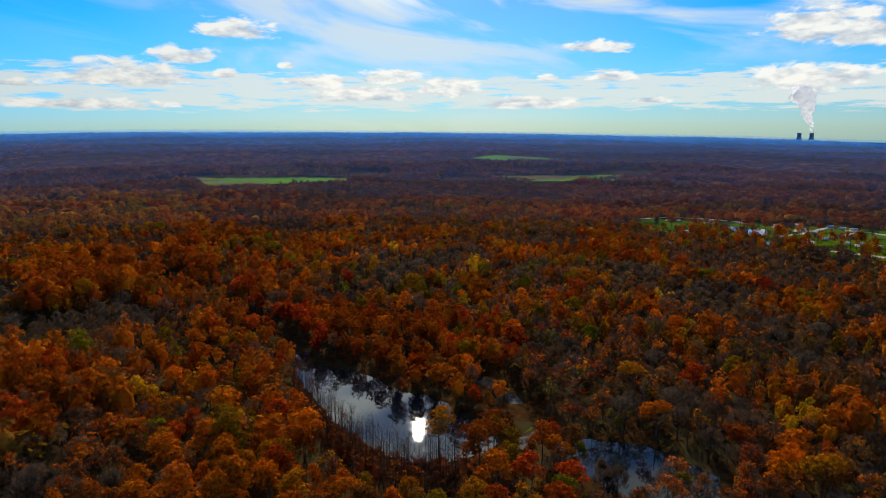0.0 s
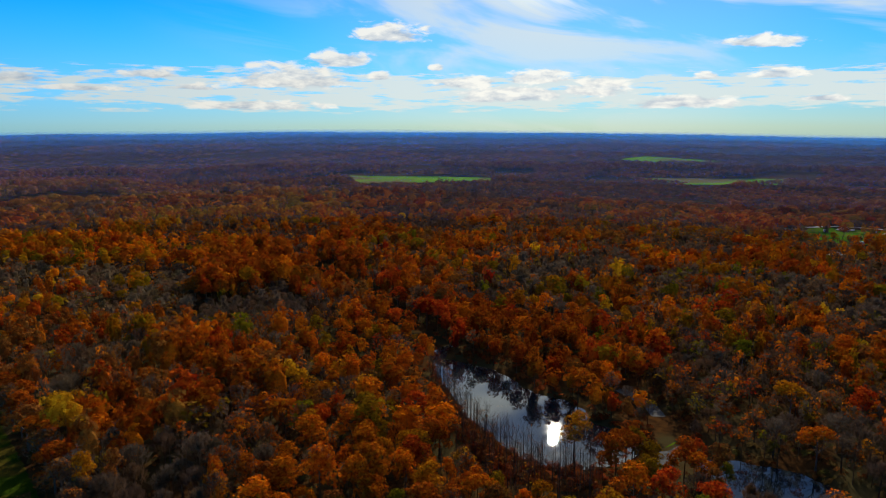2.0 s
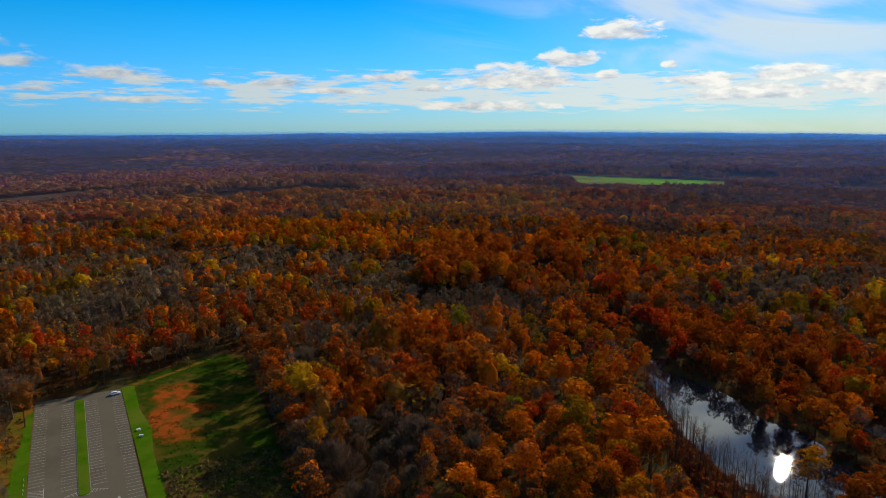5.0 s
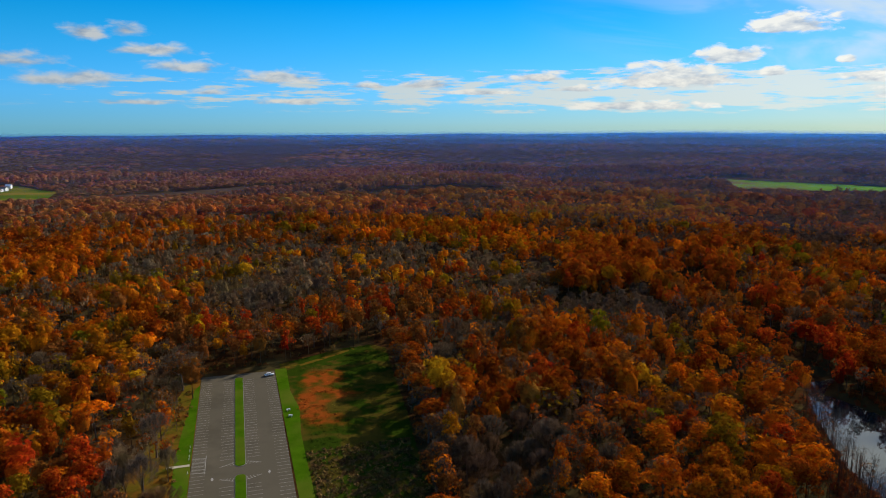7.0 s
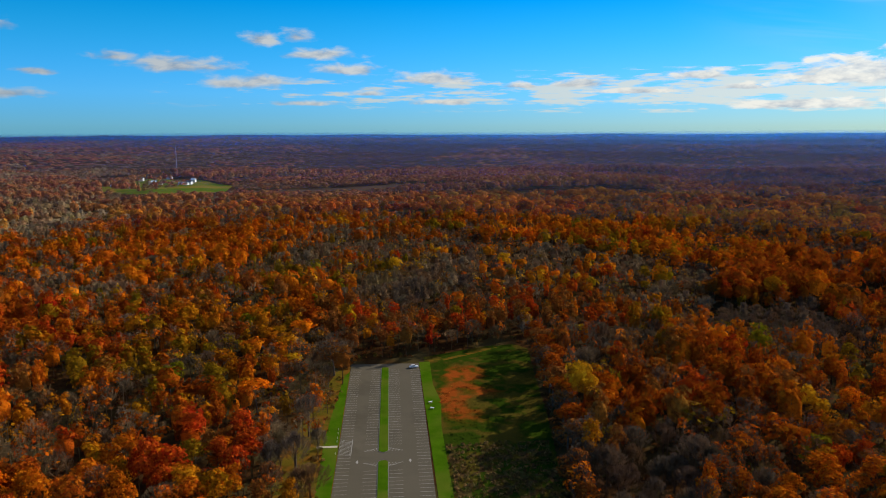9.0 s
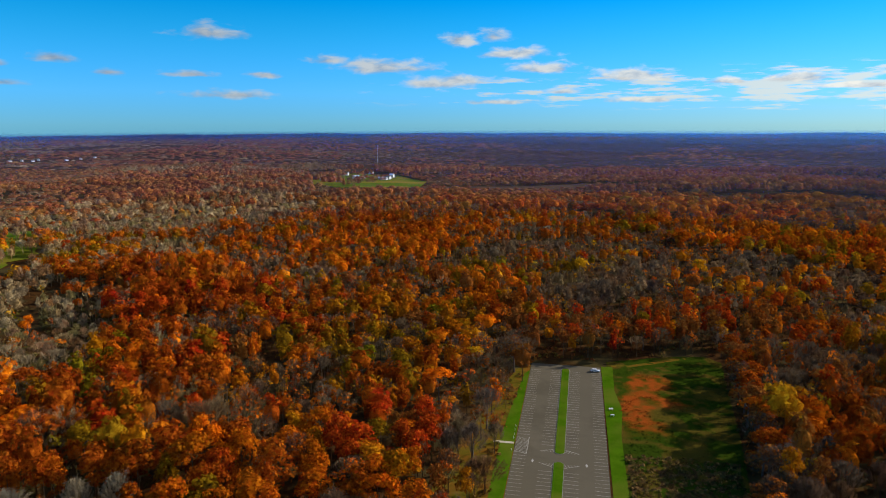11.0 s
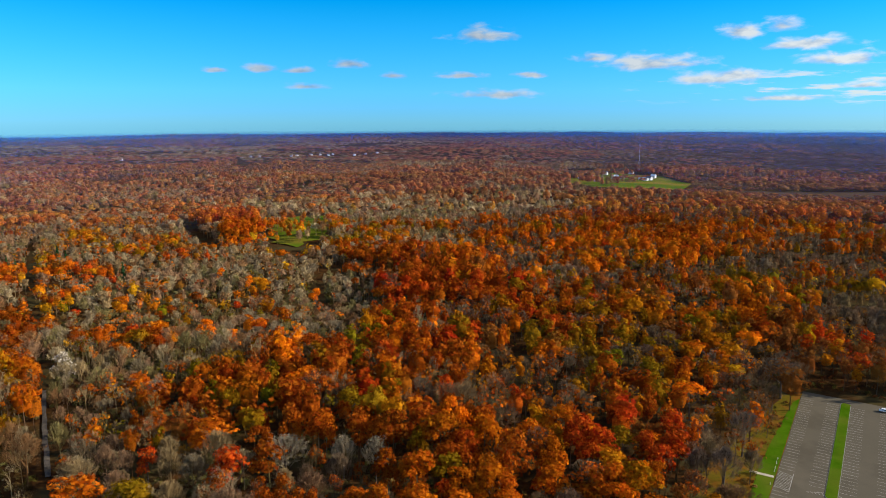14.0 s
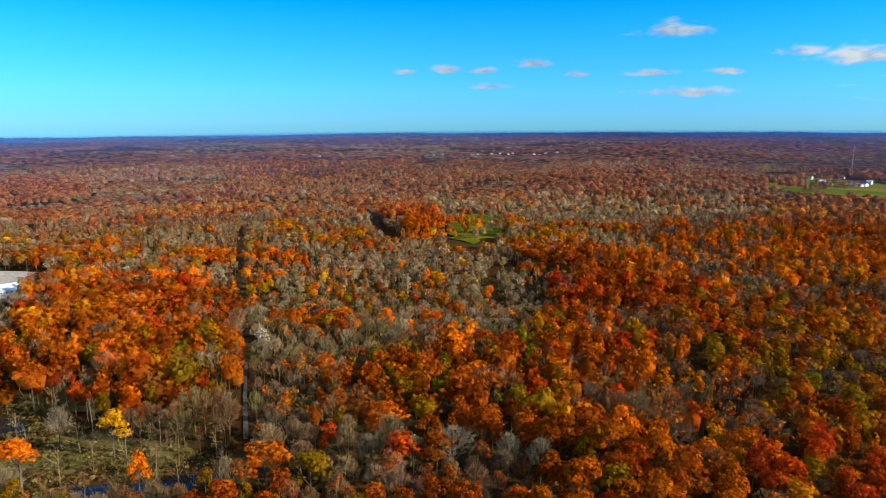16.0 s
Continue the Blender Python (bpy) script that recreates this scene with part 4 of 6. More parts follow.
GROVES += [('grey_spots', 0.7, [(-748, 338), (-757, 504), (-603, 572), (-366, 457), (-251, 320), (-255, 271), (-283, 247), (-329, 231), (-383, 196), (-447, 197)]),
           ('rust', 1.25, [(-761, 577), (-748, 657), (-586, 555), (-629, 518)]),
           ('rust_orange', 1.0, [(-410, 752), (21, 1090), (18, 764), (-206, 516), (-231, 463), (-323, 549)]),
           ('rust', 1.45, [(-332, 437), (-376, 508), (-364, 553), (-289, 506), (-221, 447), (-217, 400), (-254, 358), (-292, 392)]),
           ('orange', 1.15, [(-268, 246), (-207, 327), (-135, 255), (-103, 263), (-51, 296), (-26, 218), (-152, 138)])]
GROVES += [('rust_olive', 1.0, [(-248, 430), (-90, 489), (-30, 419), (-51, 296), (-103, 263), (-152, 287), (-211, 346)]),
           ('bare_brown', 1.0, [(-53, 306), (-26, 376), (-14, 309), (-22, 220), (-38, 210)]),
           ('bare_brown', 0.8, [(-183, 166), (-164, 189), (-120, 158), (-149, 140)]),
           ('yellow_bare', 0.9, [(-379, 187), (-348, 207), (-290, 173), (-295, 146)]),
           ('tan_mix', 0.85, [(-1324, 226), (-1080, 558), (-829, 581), (-585, 424), (-524, 252), (-687, 170), (-673, 109)])]
GROVES += [('grey_spots', 0.8, [(-850, 281), (-741, 345), (-585, 260), (-644, 216)]),
           ('orange', 1.25, [(-481, 75), (-588, 136), (-572, 228), (-383, 180), (-271, 129), (-337, 49)]),
           ('grey_spots', 0.75, [(-263, 128), (-349, 217), (-266, 213), (-243, 150), (-214, 132), (-215, 104)])]


def open_ground(x, y):
    """Where no tree stands: water, fields, roads and yards."""
    o = np.zeros(x.shape, bool)
    for poly in OPEN_AREAS:
        o |= inside(poly, x, y)
    lone = np.sin(x * 12.9898 + y * 78.233) * 43758.5453 % 1
    for poly, ks in ((FIELD_A, (0.97, 0.94, 0.91)), (CAMP, (0.98,)), (HAMLET, (0.97, 0.94, 0.91)), (CLEARING, (0.96, 0.92, 0.88)), (YARD, (0.97, 0.945))):
        for k in ks:
            o |= inside(poly, x / k, y / k)
    o &= ~(inside(CAMP, x, y) & (lone < 0.22))
    o &= ~(inside(HAMLET, x, y) & (lone < 0.34) & (x < -425))
    o &= ~(inside(CLEARING, x, y) & (lone < 0.5))
    o |= near_line(ROAD, x, y) < 6
    o |= near_line(SPUR, x, y) < 4
    for k in (0.975,):
        o |= near_line(ROAD[:4], x / k, y / k) < 4
    o |= near_line(TRAIL, x, y) < 3.6
    o |= near_line(CUT, x, y) < 9
    o |= near_line(CREEK, x, y) < 4.5
    o |= near_line(STREAM, x, y) < 10
    r = np.hypot(x, y)
    o |= (r > 1150) & (r < 4400) & (vnoise(x, y, 300, 11) + 0.35 * vnoise(x, y, 110, 12) > 1.05)
    o |= inside(MARSH, x, y) & (vnoise(x, y, 14, 5) > 0.78)
    return o


def bank(x, y):
    """The near bank of the pond and the marsh, where only thin bare poles stand."""
    front = np.zeros(x.shape, bool)
    for k in (0.96, 0.92, 0.88, 0.84, 0.80):
        front |= inside(POND, x / k, y / k)
    front &= (azimuth(x, y) > 47) & (azimuth(x, y) < 62)
    return front | inside(MARSH, x, y)


def marked_planting():
    m = np.array(MARKED, float)
    r = np.random.RandomState(77)
    s = m[:, 3]
    tint = COLOURS[m[:, 2].astype(int)] * r.uniform(1.15, 1.4, (len(m), 1))
    # twig tone carries the light: pale on the front-lit side, dark on the backlit
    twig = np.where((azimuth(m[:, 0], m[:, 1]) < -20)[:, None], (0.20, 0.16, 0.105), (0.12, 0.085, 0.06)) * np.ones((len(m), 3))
    return dict(x=m[:, 0], y=m[:, 1], d=np.hypot(m[:, 0], m[:, 1]), kind=m[:, 4].astype(int), tint=tint, twig=twig, tall=0.85 + 0.15 * s, wide=s, turn=r.rand(len(m)) * 6.283)


def plant(r0, r1, cell, seed):
    """Places, kinds, tints and sizes of the trees between two distances."""
    r = np.random.RandomState(seed)
    n = int(r1 / cell) + 2
    gx, gy = np.meshgrid(np.arange(-n, n + 1), np.arange(-n, n + 1))
    x = (gx + 0.5 * (gy % 2)) * cell + r.uniform(-0.36, 0.36, gx.shape) * cell
    y = gy * cell * 0.93 + r.uniform(-0.36, 0.36, gx.shape) * cell
    x, y = x.ravel(), y.ravel()
    d, a = np.hypot(x, y), azimuth(x, y)
    ok = (d >= r0) & (d < r1) & (a > -84) & (a < 98)
    x, y, d, a = x[ok], y[ok], d[ok], a[ok]
    ok = ~open_ground(x, y)
    for cx, cy in CONIFERS:
        ok &= np.hypot(x - cx, y - cy) > 5
    for mx, my, _, size, _ in MARKED:
        ok &= np.hypot(x - mx, y - my) > 5.6 * size
    ok &= ~(bank(x, y) & (r.rand(len(x)) < 0.15))
    x, y, d, a = x[ok], y[ok], d[ok], a[ok]
    bare, thin, weights = np.zeros(len(x)), np.zeros(len(x)), np.zeros((len(x), 10))
    fuzz_a, fuzz_d = (vnoise(x, y, 45, 3) - 0.5) * 9, (vnoise(x, y, 60, 4) - 0.5) * 70
    for a0, a1, d0, d1, b, s, w in STRETCHES:
        m = (a + fuzz_a > a0) & (a + fuzz_a < a1) & (d + fuzz_d > d0) & (d + fuzz_d < d1)
        bare[m], thin[m], weights[m] = b, s, w
    front_lit = 1 - step(-42, 2, a + fuzz_a * 2)
    grown, closed = np.ones(len(x)), np.ones(len(x))
    fx, fy = x + (vnoise(x, y, 40, 16) - 0.5) * 0.08 * d, y + (vnoise(x, y, 40, 17) - 0.5) * 0.08 * d
    for mix, size, outline in GROVES:
        m = inside(outline, fx, fy)
        b, s, light, w = MIXES[mix]
        bare[m], thin[m], front_lit[m], weights[m], grown[m], closed[m] = b, s, light, w, size, 0.55
    front_lit = front_lit[:, None]
    patch = vnoise(x, y, 90, 6) + 0.8 * vnoise(x, y, 32, 7) + step(700, 1500, d) * 2.0 * (vnoise(x, y, 420, 8) - 0.5) - 0.9
    bare = np.clip(bare * (1 + 1.8 * closed * patch), 0, 0.95)
    thin = np.clip(thin * (1 + 1.0 * patch), 0, 0.9)
    front = bank(x, y)
    u = 0.6 * vnoise(x, y, 30, 30) + 0.4 * r.rand(len(x))
    u = np.argsort(np.argsort(u)) / max(1, len(u))           # like kinds stand together
    kind = np.where(u < bare, 2, np.where(u < bare + thin, 1, 0))
    # like colours stand together
    weights = weights * np.exp(np.stack([3.6 * vnoise(x, y, 34, 20 + k) + 3.0 * vnoise(x, y, 120, 40 + k) for k in range(10)], 1))
    cum = np.cumsum(weights, 1) / weights.sum(1, keepdims=True)
    pick = (r.rand(len(x))[:, None] > cum).sum(1).clip(0, 9)
    tint = COLOURS[pick] * r.uniform(0.8, 1.22, (len(x), 1)) * (1 + r.uniform(-0.1, 0.1, (len(x), 3)))
    mean = (weights[:, :, None] * COLOURS[None, :10]).sum(1) / weights.sum(1)[:, None]
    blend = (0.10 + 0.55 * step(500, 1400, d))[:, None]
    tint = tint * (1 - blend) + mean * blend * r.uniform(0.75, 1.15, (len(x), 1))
    # light put into the twig colours: pale where front-lit, dusky where backlit
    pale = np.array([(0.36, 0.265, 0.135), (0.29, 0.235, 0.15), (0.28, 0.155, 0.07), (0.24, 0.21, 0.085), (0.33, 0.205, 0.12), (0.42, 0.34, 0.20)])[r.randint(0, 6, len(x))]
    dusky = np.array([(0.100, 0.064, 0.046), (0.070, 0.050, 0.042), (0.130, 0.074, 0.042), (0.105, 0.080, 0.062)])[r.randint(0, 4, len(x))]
    twig = (0.80, 0.76, 0.70) * (dusky * (1 - front_lit) + pale * front_lit * (0.75 + 0.25 * step(260, 420, d))[:, None]) * r.uniform(0.75, 1.15, (len(x), 1))
    # far crowns: backlight put into the tint, darker towards the sun and lighter away
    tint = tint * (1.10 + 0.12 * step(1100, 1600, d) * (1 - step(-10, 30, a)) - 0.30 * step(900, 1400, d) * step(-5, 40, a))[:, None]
    # distance haze put into the tint as a dull brown
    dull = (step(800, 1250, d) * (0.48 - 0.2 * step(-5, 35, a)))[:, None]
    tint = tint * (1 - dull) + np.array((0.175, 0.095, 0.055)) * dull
    twig = twig * (1 - blend * 0.3) + mean * 0.8 * blend * 0.3
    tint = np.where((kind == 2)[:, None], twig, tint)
    # the stands far off differ in height, so that their edges show
    stand = vnoise(x, y, 260, 10) + 0.5 * vnoise(x, y, 110, 18)
    over = np.where(a < -20, np.array([1.02, 0.97, 0.94])[kind], np.array([1.08, 0.95, 0.84])[kind])               # full crowns stand over the bare ones
    stand = 1 - step(900, 1300, d) * 0.45 * step(0.80, 0.86, stand)
    wide = (0.64 + 0.78 * r.rand(len(x)) ** 1.5) * (0.85 + 0.3 * vnoise(x, y, 70, 19)) * (0.45 + 0.55 * grown)
    tall = (0.66 + 0.26 * np.clip(wide, 0.5, 1.5)) * r.uniform(0.86, 1.14, len(x)) * (0.86 + 0.28 * vnoise(x, y, 110, 9)) * (0.3 + 0.7 * grown) * stand * over
    wide = np.where(kind == 2, wide * 1.05, wide)
    kind[front] = 3
    tall[front] *= 0.9
    return dict(x=x, y=y, d=d, kind=kind, tint=tint, twig=twig, tall=tall, wide=wide * (1.0 if cell < 10 else 1.12 if cell < 12 else 1.72 if cell < 20 else 3.3), turn=r.rand(len(x)) * 6.283)


def join_trees(name, lists, label, leaf_mat, twig_mat):
    """One object of all the trees in lists of (kind, prototypes, planted, chosen)."""
    verts, faces, tints, index, base = [], [], [], [], 0
    for made, p, idx, seed in lists:
        var = np.random.RandomState(seed).randint(0, len(made), len(idx))
        for k, sources in enumerate(made):
            s = idx[var == k]
            if not len(s):
                continue
            c, n = np.cos(p["turn"][s])[:, None], np.sin(p["turn"][s])[:, None]
            foot = land(p["x"][s], p["y"][s])[:, None]
            w, h = p["wide"][s][:, None], p["tall"][s][:, None]
            for slot, src in enumerate(sources):
                if src is None:
                    continue
                v, q = src
                X = (c * v[None, :, 0] - n * v[None, :, 1]) * w + p["x"][s][:, None]
                Y = (n * v[None, :, 0] + c * v[None, :, 1]) * w + p["y"][s][:, None]
                Z = v[None, :, 2] * h + foot
                verts.append(np.stack([X, Y, Z], -1).reshape(-1, 3))
                faces.append((q[None] + (np.arange(len(s)) * len(v))[:, None, None] + base).reshape(-1, 4))
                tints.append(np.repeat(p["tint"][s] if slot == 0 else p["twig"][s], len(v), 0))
                index.append(np.full(len(s) * len(q), slot))
                base += len(s) * len(v)
    ob = new(name, grid_mesh(name, np.concatenate(verts), np.concatenate(faces), [leaf_mat, TWIGS_JOINED, twig_mat], np.concatenate(index), smooth=True, tint=np.concatenate(tints)))
    return tagged(ob, label, "woodland", kind="stuff")


LODS = [(172, 255, 9.6, 900), (255, 480, 9.8, 1), (480, 950, 10.8, 2), (950, 2100, 15.0, 3), (2100, 4920, 35.0, 4)]
KINDS = ("leafy", "sparse", "bare", "pole")


def make_forest():
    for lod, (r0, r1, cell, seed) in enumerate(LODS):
        p = plant(r0, r1, cell, seed)
        protos = [prototypes(k, lod, 5) for k in KINDS]
        if lod == 0:
            order = np.argsort(p["d"])
            single, rest = order[:SINGLE], order[SINGLE:]
            make_single_trees(p, single, protos)
            q = marked_planting()
            make_single_trees(q, np.arange(len(q["x"])), protos)
        else:
            rest = np.arange(len(p["x"]))
        if lod == 4:
            p["wide"], p["tall"] = p["wide"] * 1.0, p["tall"] * np.where(p["d"] > 4300, 0.32, 0.5)
        if lod == 0:
            # full trunks under the leafy crowns
            full = []
            for leaf, wood, fuzz in protos[0]:
                full.append((leaf, loose(trunk_blade(0.6)), fuzz))
            protos[0] = full
        join_trees("woodland", [(protos[k], p, rest[p["kind"][rest] == k], 7 + k) for k in range(4)],
                   ("mixed autumn trees, rust and bare, near the clearing", "autumn woodland in rust, orange and bare grey", "autumn woodland canopy of rust and grey",
                    "distant autumn woods", "far woods towards the horizon")[lod], (LEAVES_FINE, LEAVES_FINE, LEAVES_MID, LEAVES, LEAVES)[lod], TWIG_FUZZ if lod < 2 else TWIG_FUZZ_FAR)


SINGLE = 210


def make_single_trees(p, which, protos):
    shade = {RUST: "rust-red", ORANGE: "orange", BRIGHT: "bright orange", GOLD: "golden", OLIVE: "olive", GREEN: "green", RED: "red", BROWN: "brown", GREY: "grey", YELLOW: "yellow"}
    meshes = []
    for k, kind in enumerate(KINDS):
        row = []
        for v, (leaf, wood, fuzz) in enumerate(protos[k]):
            tv, tq = limbs_of(np.random.RandomState(50 + v), 6 if k < 2 else 4)
            trunk = grid_mesh("trunk", tv, tq, [BARK], smooth=True)
            crown = grid_mesh("crown", *leaf, [LEAF]) if leaf else None
            twigs = grid_mesh("twig_crown", *wood, [TWIG]) if wood else None
            sprays = grid_mesh("twig_spray", *fuzz, [TWIG_SPRAY]) if fuzz else None
            row.append((trunk, crown, twigs, sprays))
        meshes.append(row)
    for n, i in enumerate(which):
        k = int(p["kind"][i])
        trunk, crown, twigs, sprays = meshes[k][n % 5]
        tree = new("tree", None)
        tree.empty_display_size = 2
        tree.matrix_world = (Matrix.Translation((p["x"][i], p["y"][i], float(land(p["x"][i], p["y"][i])))) @ Matrix.Rotation(p["turn"][i], 4, "Z")
                             @ Matrix.Diagonal((p["wide"][i], p["wide"][i], p["tall"][i], 1)))
        c = p["tint"][i]
        hue = int(np.argmin(((COLOURS[:10] / COLOURS[:10].sum(1, keepdims=True) - c / c.sum()) ** 2).sum(1) + 0.02 * ((COLOURS[:10] - c) ** 2).sum(1)))
        word = ("%s autumn tree with a full crown" % shade[hue], "half-bare tree with a few %s leaves" % shade[hue], "bare grey leafless tree with fine twigs", "slender bare pole-like tree")[k]
        tagged(tree, word + " in the wood", "tree", "trees of the wood")
        for nm, me in (("trunk", trunk), ("crown", crown), ("twig_crown", twigs), ("twig_spray", sprays)):
            if me is None:
                continue
            o = new(nm, me)
            o.parent = tree
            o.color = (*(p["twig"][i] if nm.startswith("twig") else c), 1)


make_forest()


def make_undergrowth():
    """Low bushes under the trees, on the pond banks, in the marsh and over the lower meadow."""
    r = np.random.RandomState(21)
    n = 15000
    a, d = np.radians(r.uniform(-84, 98, n)), np.sqrt(r.uniform(195 ** 2, 560 ** 2, n))
    x, y = d * np.sin(a), d * np.cos(a)
    scrub_x, scrub_y = r.uniform(24, 66, 1500), r.uniform(186, 262, 1500)
    marsh_x, marsh_y = r.uniform(-350, -205, 2600), r.uniform(25, 108, 2600)
    shore_x, shore_y = r.uniform(165, 275, 2600), r.uniform(95, 240, 2600)
    x, y = np.concatenate([x, scrub_x, marsh_x, shore_x]), np.concatenate([y, scrub_y, marsh_y, shore_y])
    wet = inside(MARSH, x, y)
    keep = ~open_ground(x, y) | (wet & (vnoise(x, y, 9, 13) > 0.3))
    keep[n:] |= inside(MEADOW_AREA, x[n:], y[n:]) & (x[n:] > 24.5)
    keep[n + 1500:n + 4100] &= wet[n + 1500:n + 4100] & ~inside(MARSH_POOL, marsh_x, marsh_y) & ~inside(SIDE_POOL, marsh_x, marsh_y)
    keep[n + 4100:] &= bank(shore_x, shore_y) & (near_line(POND + POND[:1], shore_x, shore_y) < 16)
    x, y, wet = x[keep], y[keep], wet[keep]
    k = 6
    c = np.stack([x, y, land(x, y)], 1)
    scrub = inside(MEADOW_AREA, x, y)
    size = r.uniform(0.55, 1.5, len(x)) * np.where(azimuth(x, y) < -32, 1.5, np.where(azimuth(x, y) > 50, 1.6, 1.1)) * np.where(wet, 0.62, np.where(scrub, 0.55, 1.0))
    dirs = r.normal(size=(len(x), k, 3))
    dirs[..., 2] = np.abs(dirs[..., 2]) + 0.15
    dirs /= np.linalg.norm(dirs, axis=2, keepdims=True)
    p = c[:, None] + dirs * (size[:, None, None] * [1.1, 1.1, 0.95])
    nrm = dirs + r.normal(size=dirs.shape) * 0.5
    u = np.cross(nrm, r.normal(size=dirs.shape))
    u /= np.linalg.norm(u, axis=2, keepdims=True)
    w = np.cross(nrm, u)
    w /= np.linalg.norm(w, axis=2, keepdims=True)
    s = size[:, None, None] * r.uniform(0.45, 0.9, (len(x), k, 1))
    v = np.stack([p + u * s, p + w * s, p - u * s, p - w * s], 2).reshape(-1, 3)
    kinds = np.array([(0.16, 0.05, 0.014), (0.13, 0.075, 0.022), (0.24, 0.05, 0.012), (0.11, 0.09, 0.018), (0.20, 0.15, 0.05), (0.15, 0.09, 0.03), (0.10, 0.085, 0.022), (0.20, 0.12, 0.045), (0.19, 0.14, 0.05), (0.14, 0.12, 0.035)])
    near_water = near_line(POND + POND[:1], x, y) < 30
    pick = np.where(wet, r.choice([1, 3, 4, 4], len(x)), np.where(near_water, r.choice([2, 2, 0], len(x)), r.choice([0, 0, 1, 1, 3], len(x))))
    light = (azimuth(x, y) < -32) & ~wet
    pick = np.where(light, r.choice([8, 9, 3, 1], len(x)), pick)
    pick = np.where(scrub, r.choice([5, 6, 7], len(x)), pick)
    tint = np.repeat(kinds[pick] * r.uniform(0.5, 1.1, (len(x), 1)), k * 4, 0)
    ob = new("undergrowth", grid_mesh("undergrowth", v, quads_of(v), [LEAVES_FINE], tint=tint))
    tagged(ob, "low brown and russet undergrowth beneath the trees", "undergrowth", kind="stuff")


make_undergrowth()



def make_pond_bank():
    """Slender bare trees crowding the near bank, russet bushes at their feet and drifts of fallen leaves on the water."""
    r = np.random.RandomState(61)
    x, y = r.uniform(165, 275, 3000), r.uniform(95, 240, 3000)
    near = near_line(POND + POND[:1], x, y)
    keep = bank(x, y) & ~inside(POND, x, y) & (near < 26) & (r.rand(3000) < 0.9 - near * 0.03)
    x, y = x[keep][:210], y[keep][:210]
    n = len(x)
    bark = np.array([(0.085, 0.055, 0.035), (0.12, 0.08, 0.05), (0.16, 0.075, 0.03)])[r.randint(0, 3, n)]
    p = dict(x=x, y=y, tint=COLOURS[np.array([RUST, ORANGE, GOLD])[r.randint(0, 3, n)]], twig=bark, tall=r.uniform(0.5, 0.95, n), wide=r.uniform(0.4, 0.7, n), turn=r.rand(n) * 6.283)
    join_trees("pond_saplings", [(prototypes("pole", 0, 5), p, np.arange(n), 3)], "slender bare saplings crowding the pond's bank", LEAVES_FINE, TWIG_FUZZ)
    # floating leaves, thick along the far bank
    x, y = r.uniform(205, 300, 26000), r.uniform(108, 264, 26000)
    keep = inside(POND, x, y)
    x, y = x[keep], y[keep]
    edge = near_line(POND + POND[:1], x, y)
    keep = vnoise(x, y, 7, 51) + 0.5 * vnoise(x, y, 2.2, 52) > 0.78 + 0.045 * np.clip(edge, 0, 12) - 0.12 * step(170, 230, y)
    x, y = x[keep], y[keep]
    n, a, w = len(x), r.rand(len(x)) * 6.283, r.uniform(0.08, 0.30, len(x))
    c, d = np.cos(a) * w, np.sin(a) * w
    z = np.full(n, -0.335)
    v = np.stack([np.stack([x + c, y + d, z], 1), np.stack([x - d, y + c, z], 1), np.stack([x - c, y - d, z], 1), np.stack([x + d, y - c, z], 1)], 1).reshape(-1, 3)
    tint = np.repeat(np.array([(0.20, 0.15, 0.07), (0.13, 0.12, 0.05), (0.24, 0.12, 0.04)])[r.randint(0, 3, n)], 4, 0)
    tagged(new("floating_leaves", grid_mesh("floating_leaves", v, quads_of(v), [LEAVES_FINE], tint=tint)), "drifts of fallen leaves floating on the pond", "leaves", kind="stuff")


make_pond_bank()


def make_conifers():
    """Dark spruces: a thin trunk under drooping whorls of needles."""
    r = np.random.RandomState(41)
    tv, tq = tube([np.array([0, 0, -0.5]), np.array([0, 0, 9.0]), np.array([0, 0, 17.5])], [0.3, 0.18, 0.03], 6)
    trunk = grid_mesh("trunk", tv, tq, [BARK], smooth=True)
    z = r.uniform(1.5, 17.5, 420)
    a = r.rand(420) * 6.283
    out = (18 - z) * 0.2 * r.uniform(0.75, 1.1, 420)
    p0 = np.stack([out * 0.15 * np.cos(a), out * 0.15 * np.sin(a), z + 0.5], 1)
    p1 = np.stack([out * np.cos(a), out * np.sin(a), z - 0.5 * out * 0.4], 1)
    v = ribbons(p0, p1, np.full(420, 0.9), np.full(420, 0.35), np.tile([0, 0, 1.0], (420, 1)) + r.normal(size=(420, 3)) * 0.35)
    crown = grid_mesh("crown", v, quads_of(v), [CONIFER])
    for x, y in CONIFERS:
        t = new("spruce", None)
        t.matrix_world = Matrix.Translation(ground_height(x, y)) @ Matrix.Rotation(r.rand() * 6, 4, "Z") @ Matrix.Diagonal((1.1, 1.1, r.uniform(0.85, 1.15), 1))
        tagged(t, "dark green spruce among bare autumn trees", "tree", "spruces")
        for nm, me in (("trunk", trunk), ("crown", crown)):
            new(nm, me).parent = t


def ground_height(x, y):
    return (x, y, float(land(x, y)))


make_conifers()


BRACKEN_AREAS = [[(29, 341), (35, 352), (44, 353), (52, 348), (53, 336), (42, 333), (31, 332)],
                 [(28, 326), (40, 329), (54, 325), (57, 317), (44, 314), (36, 304), (37, 298), (47, 291), (40, 280), (28, 285), (26.5, 304)]]


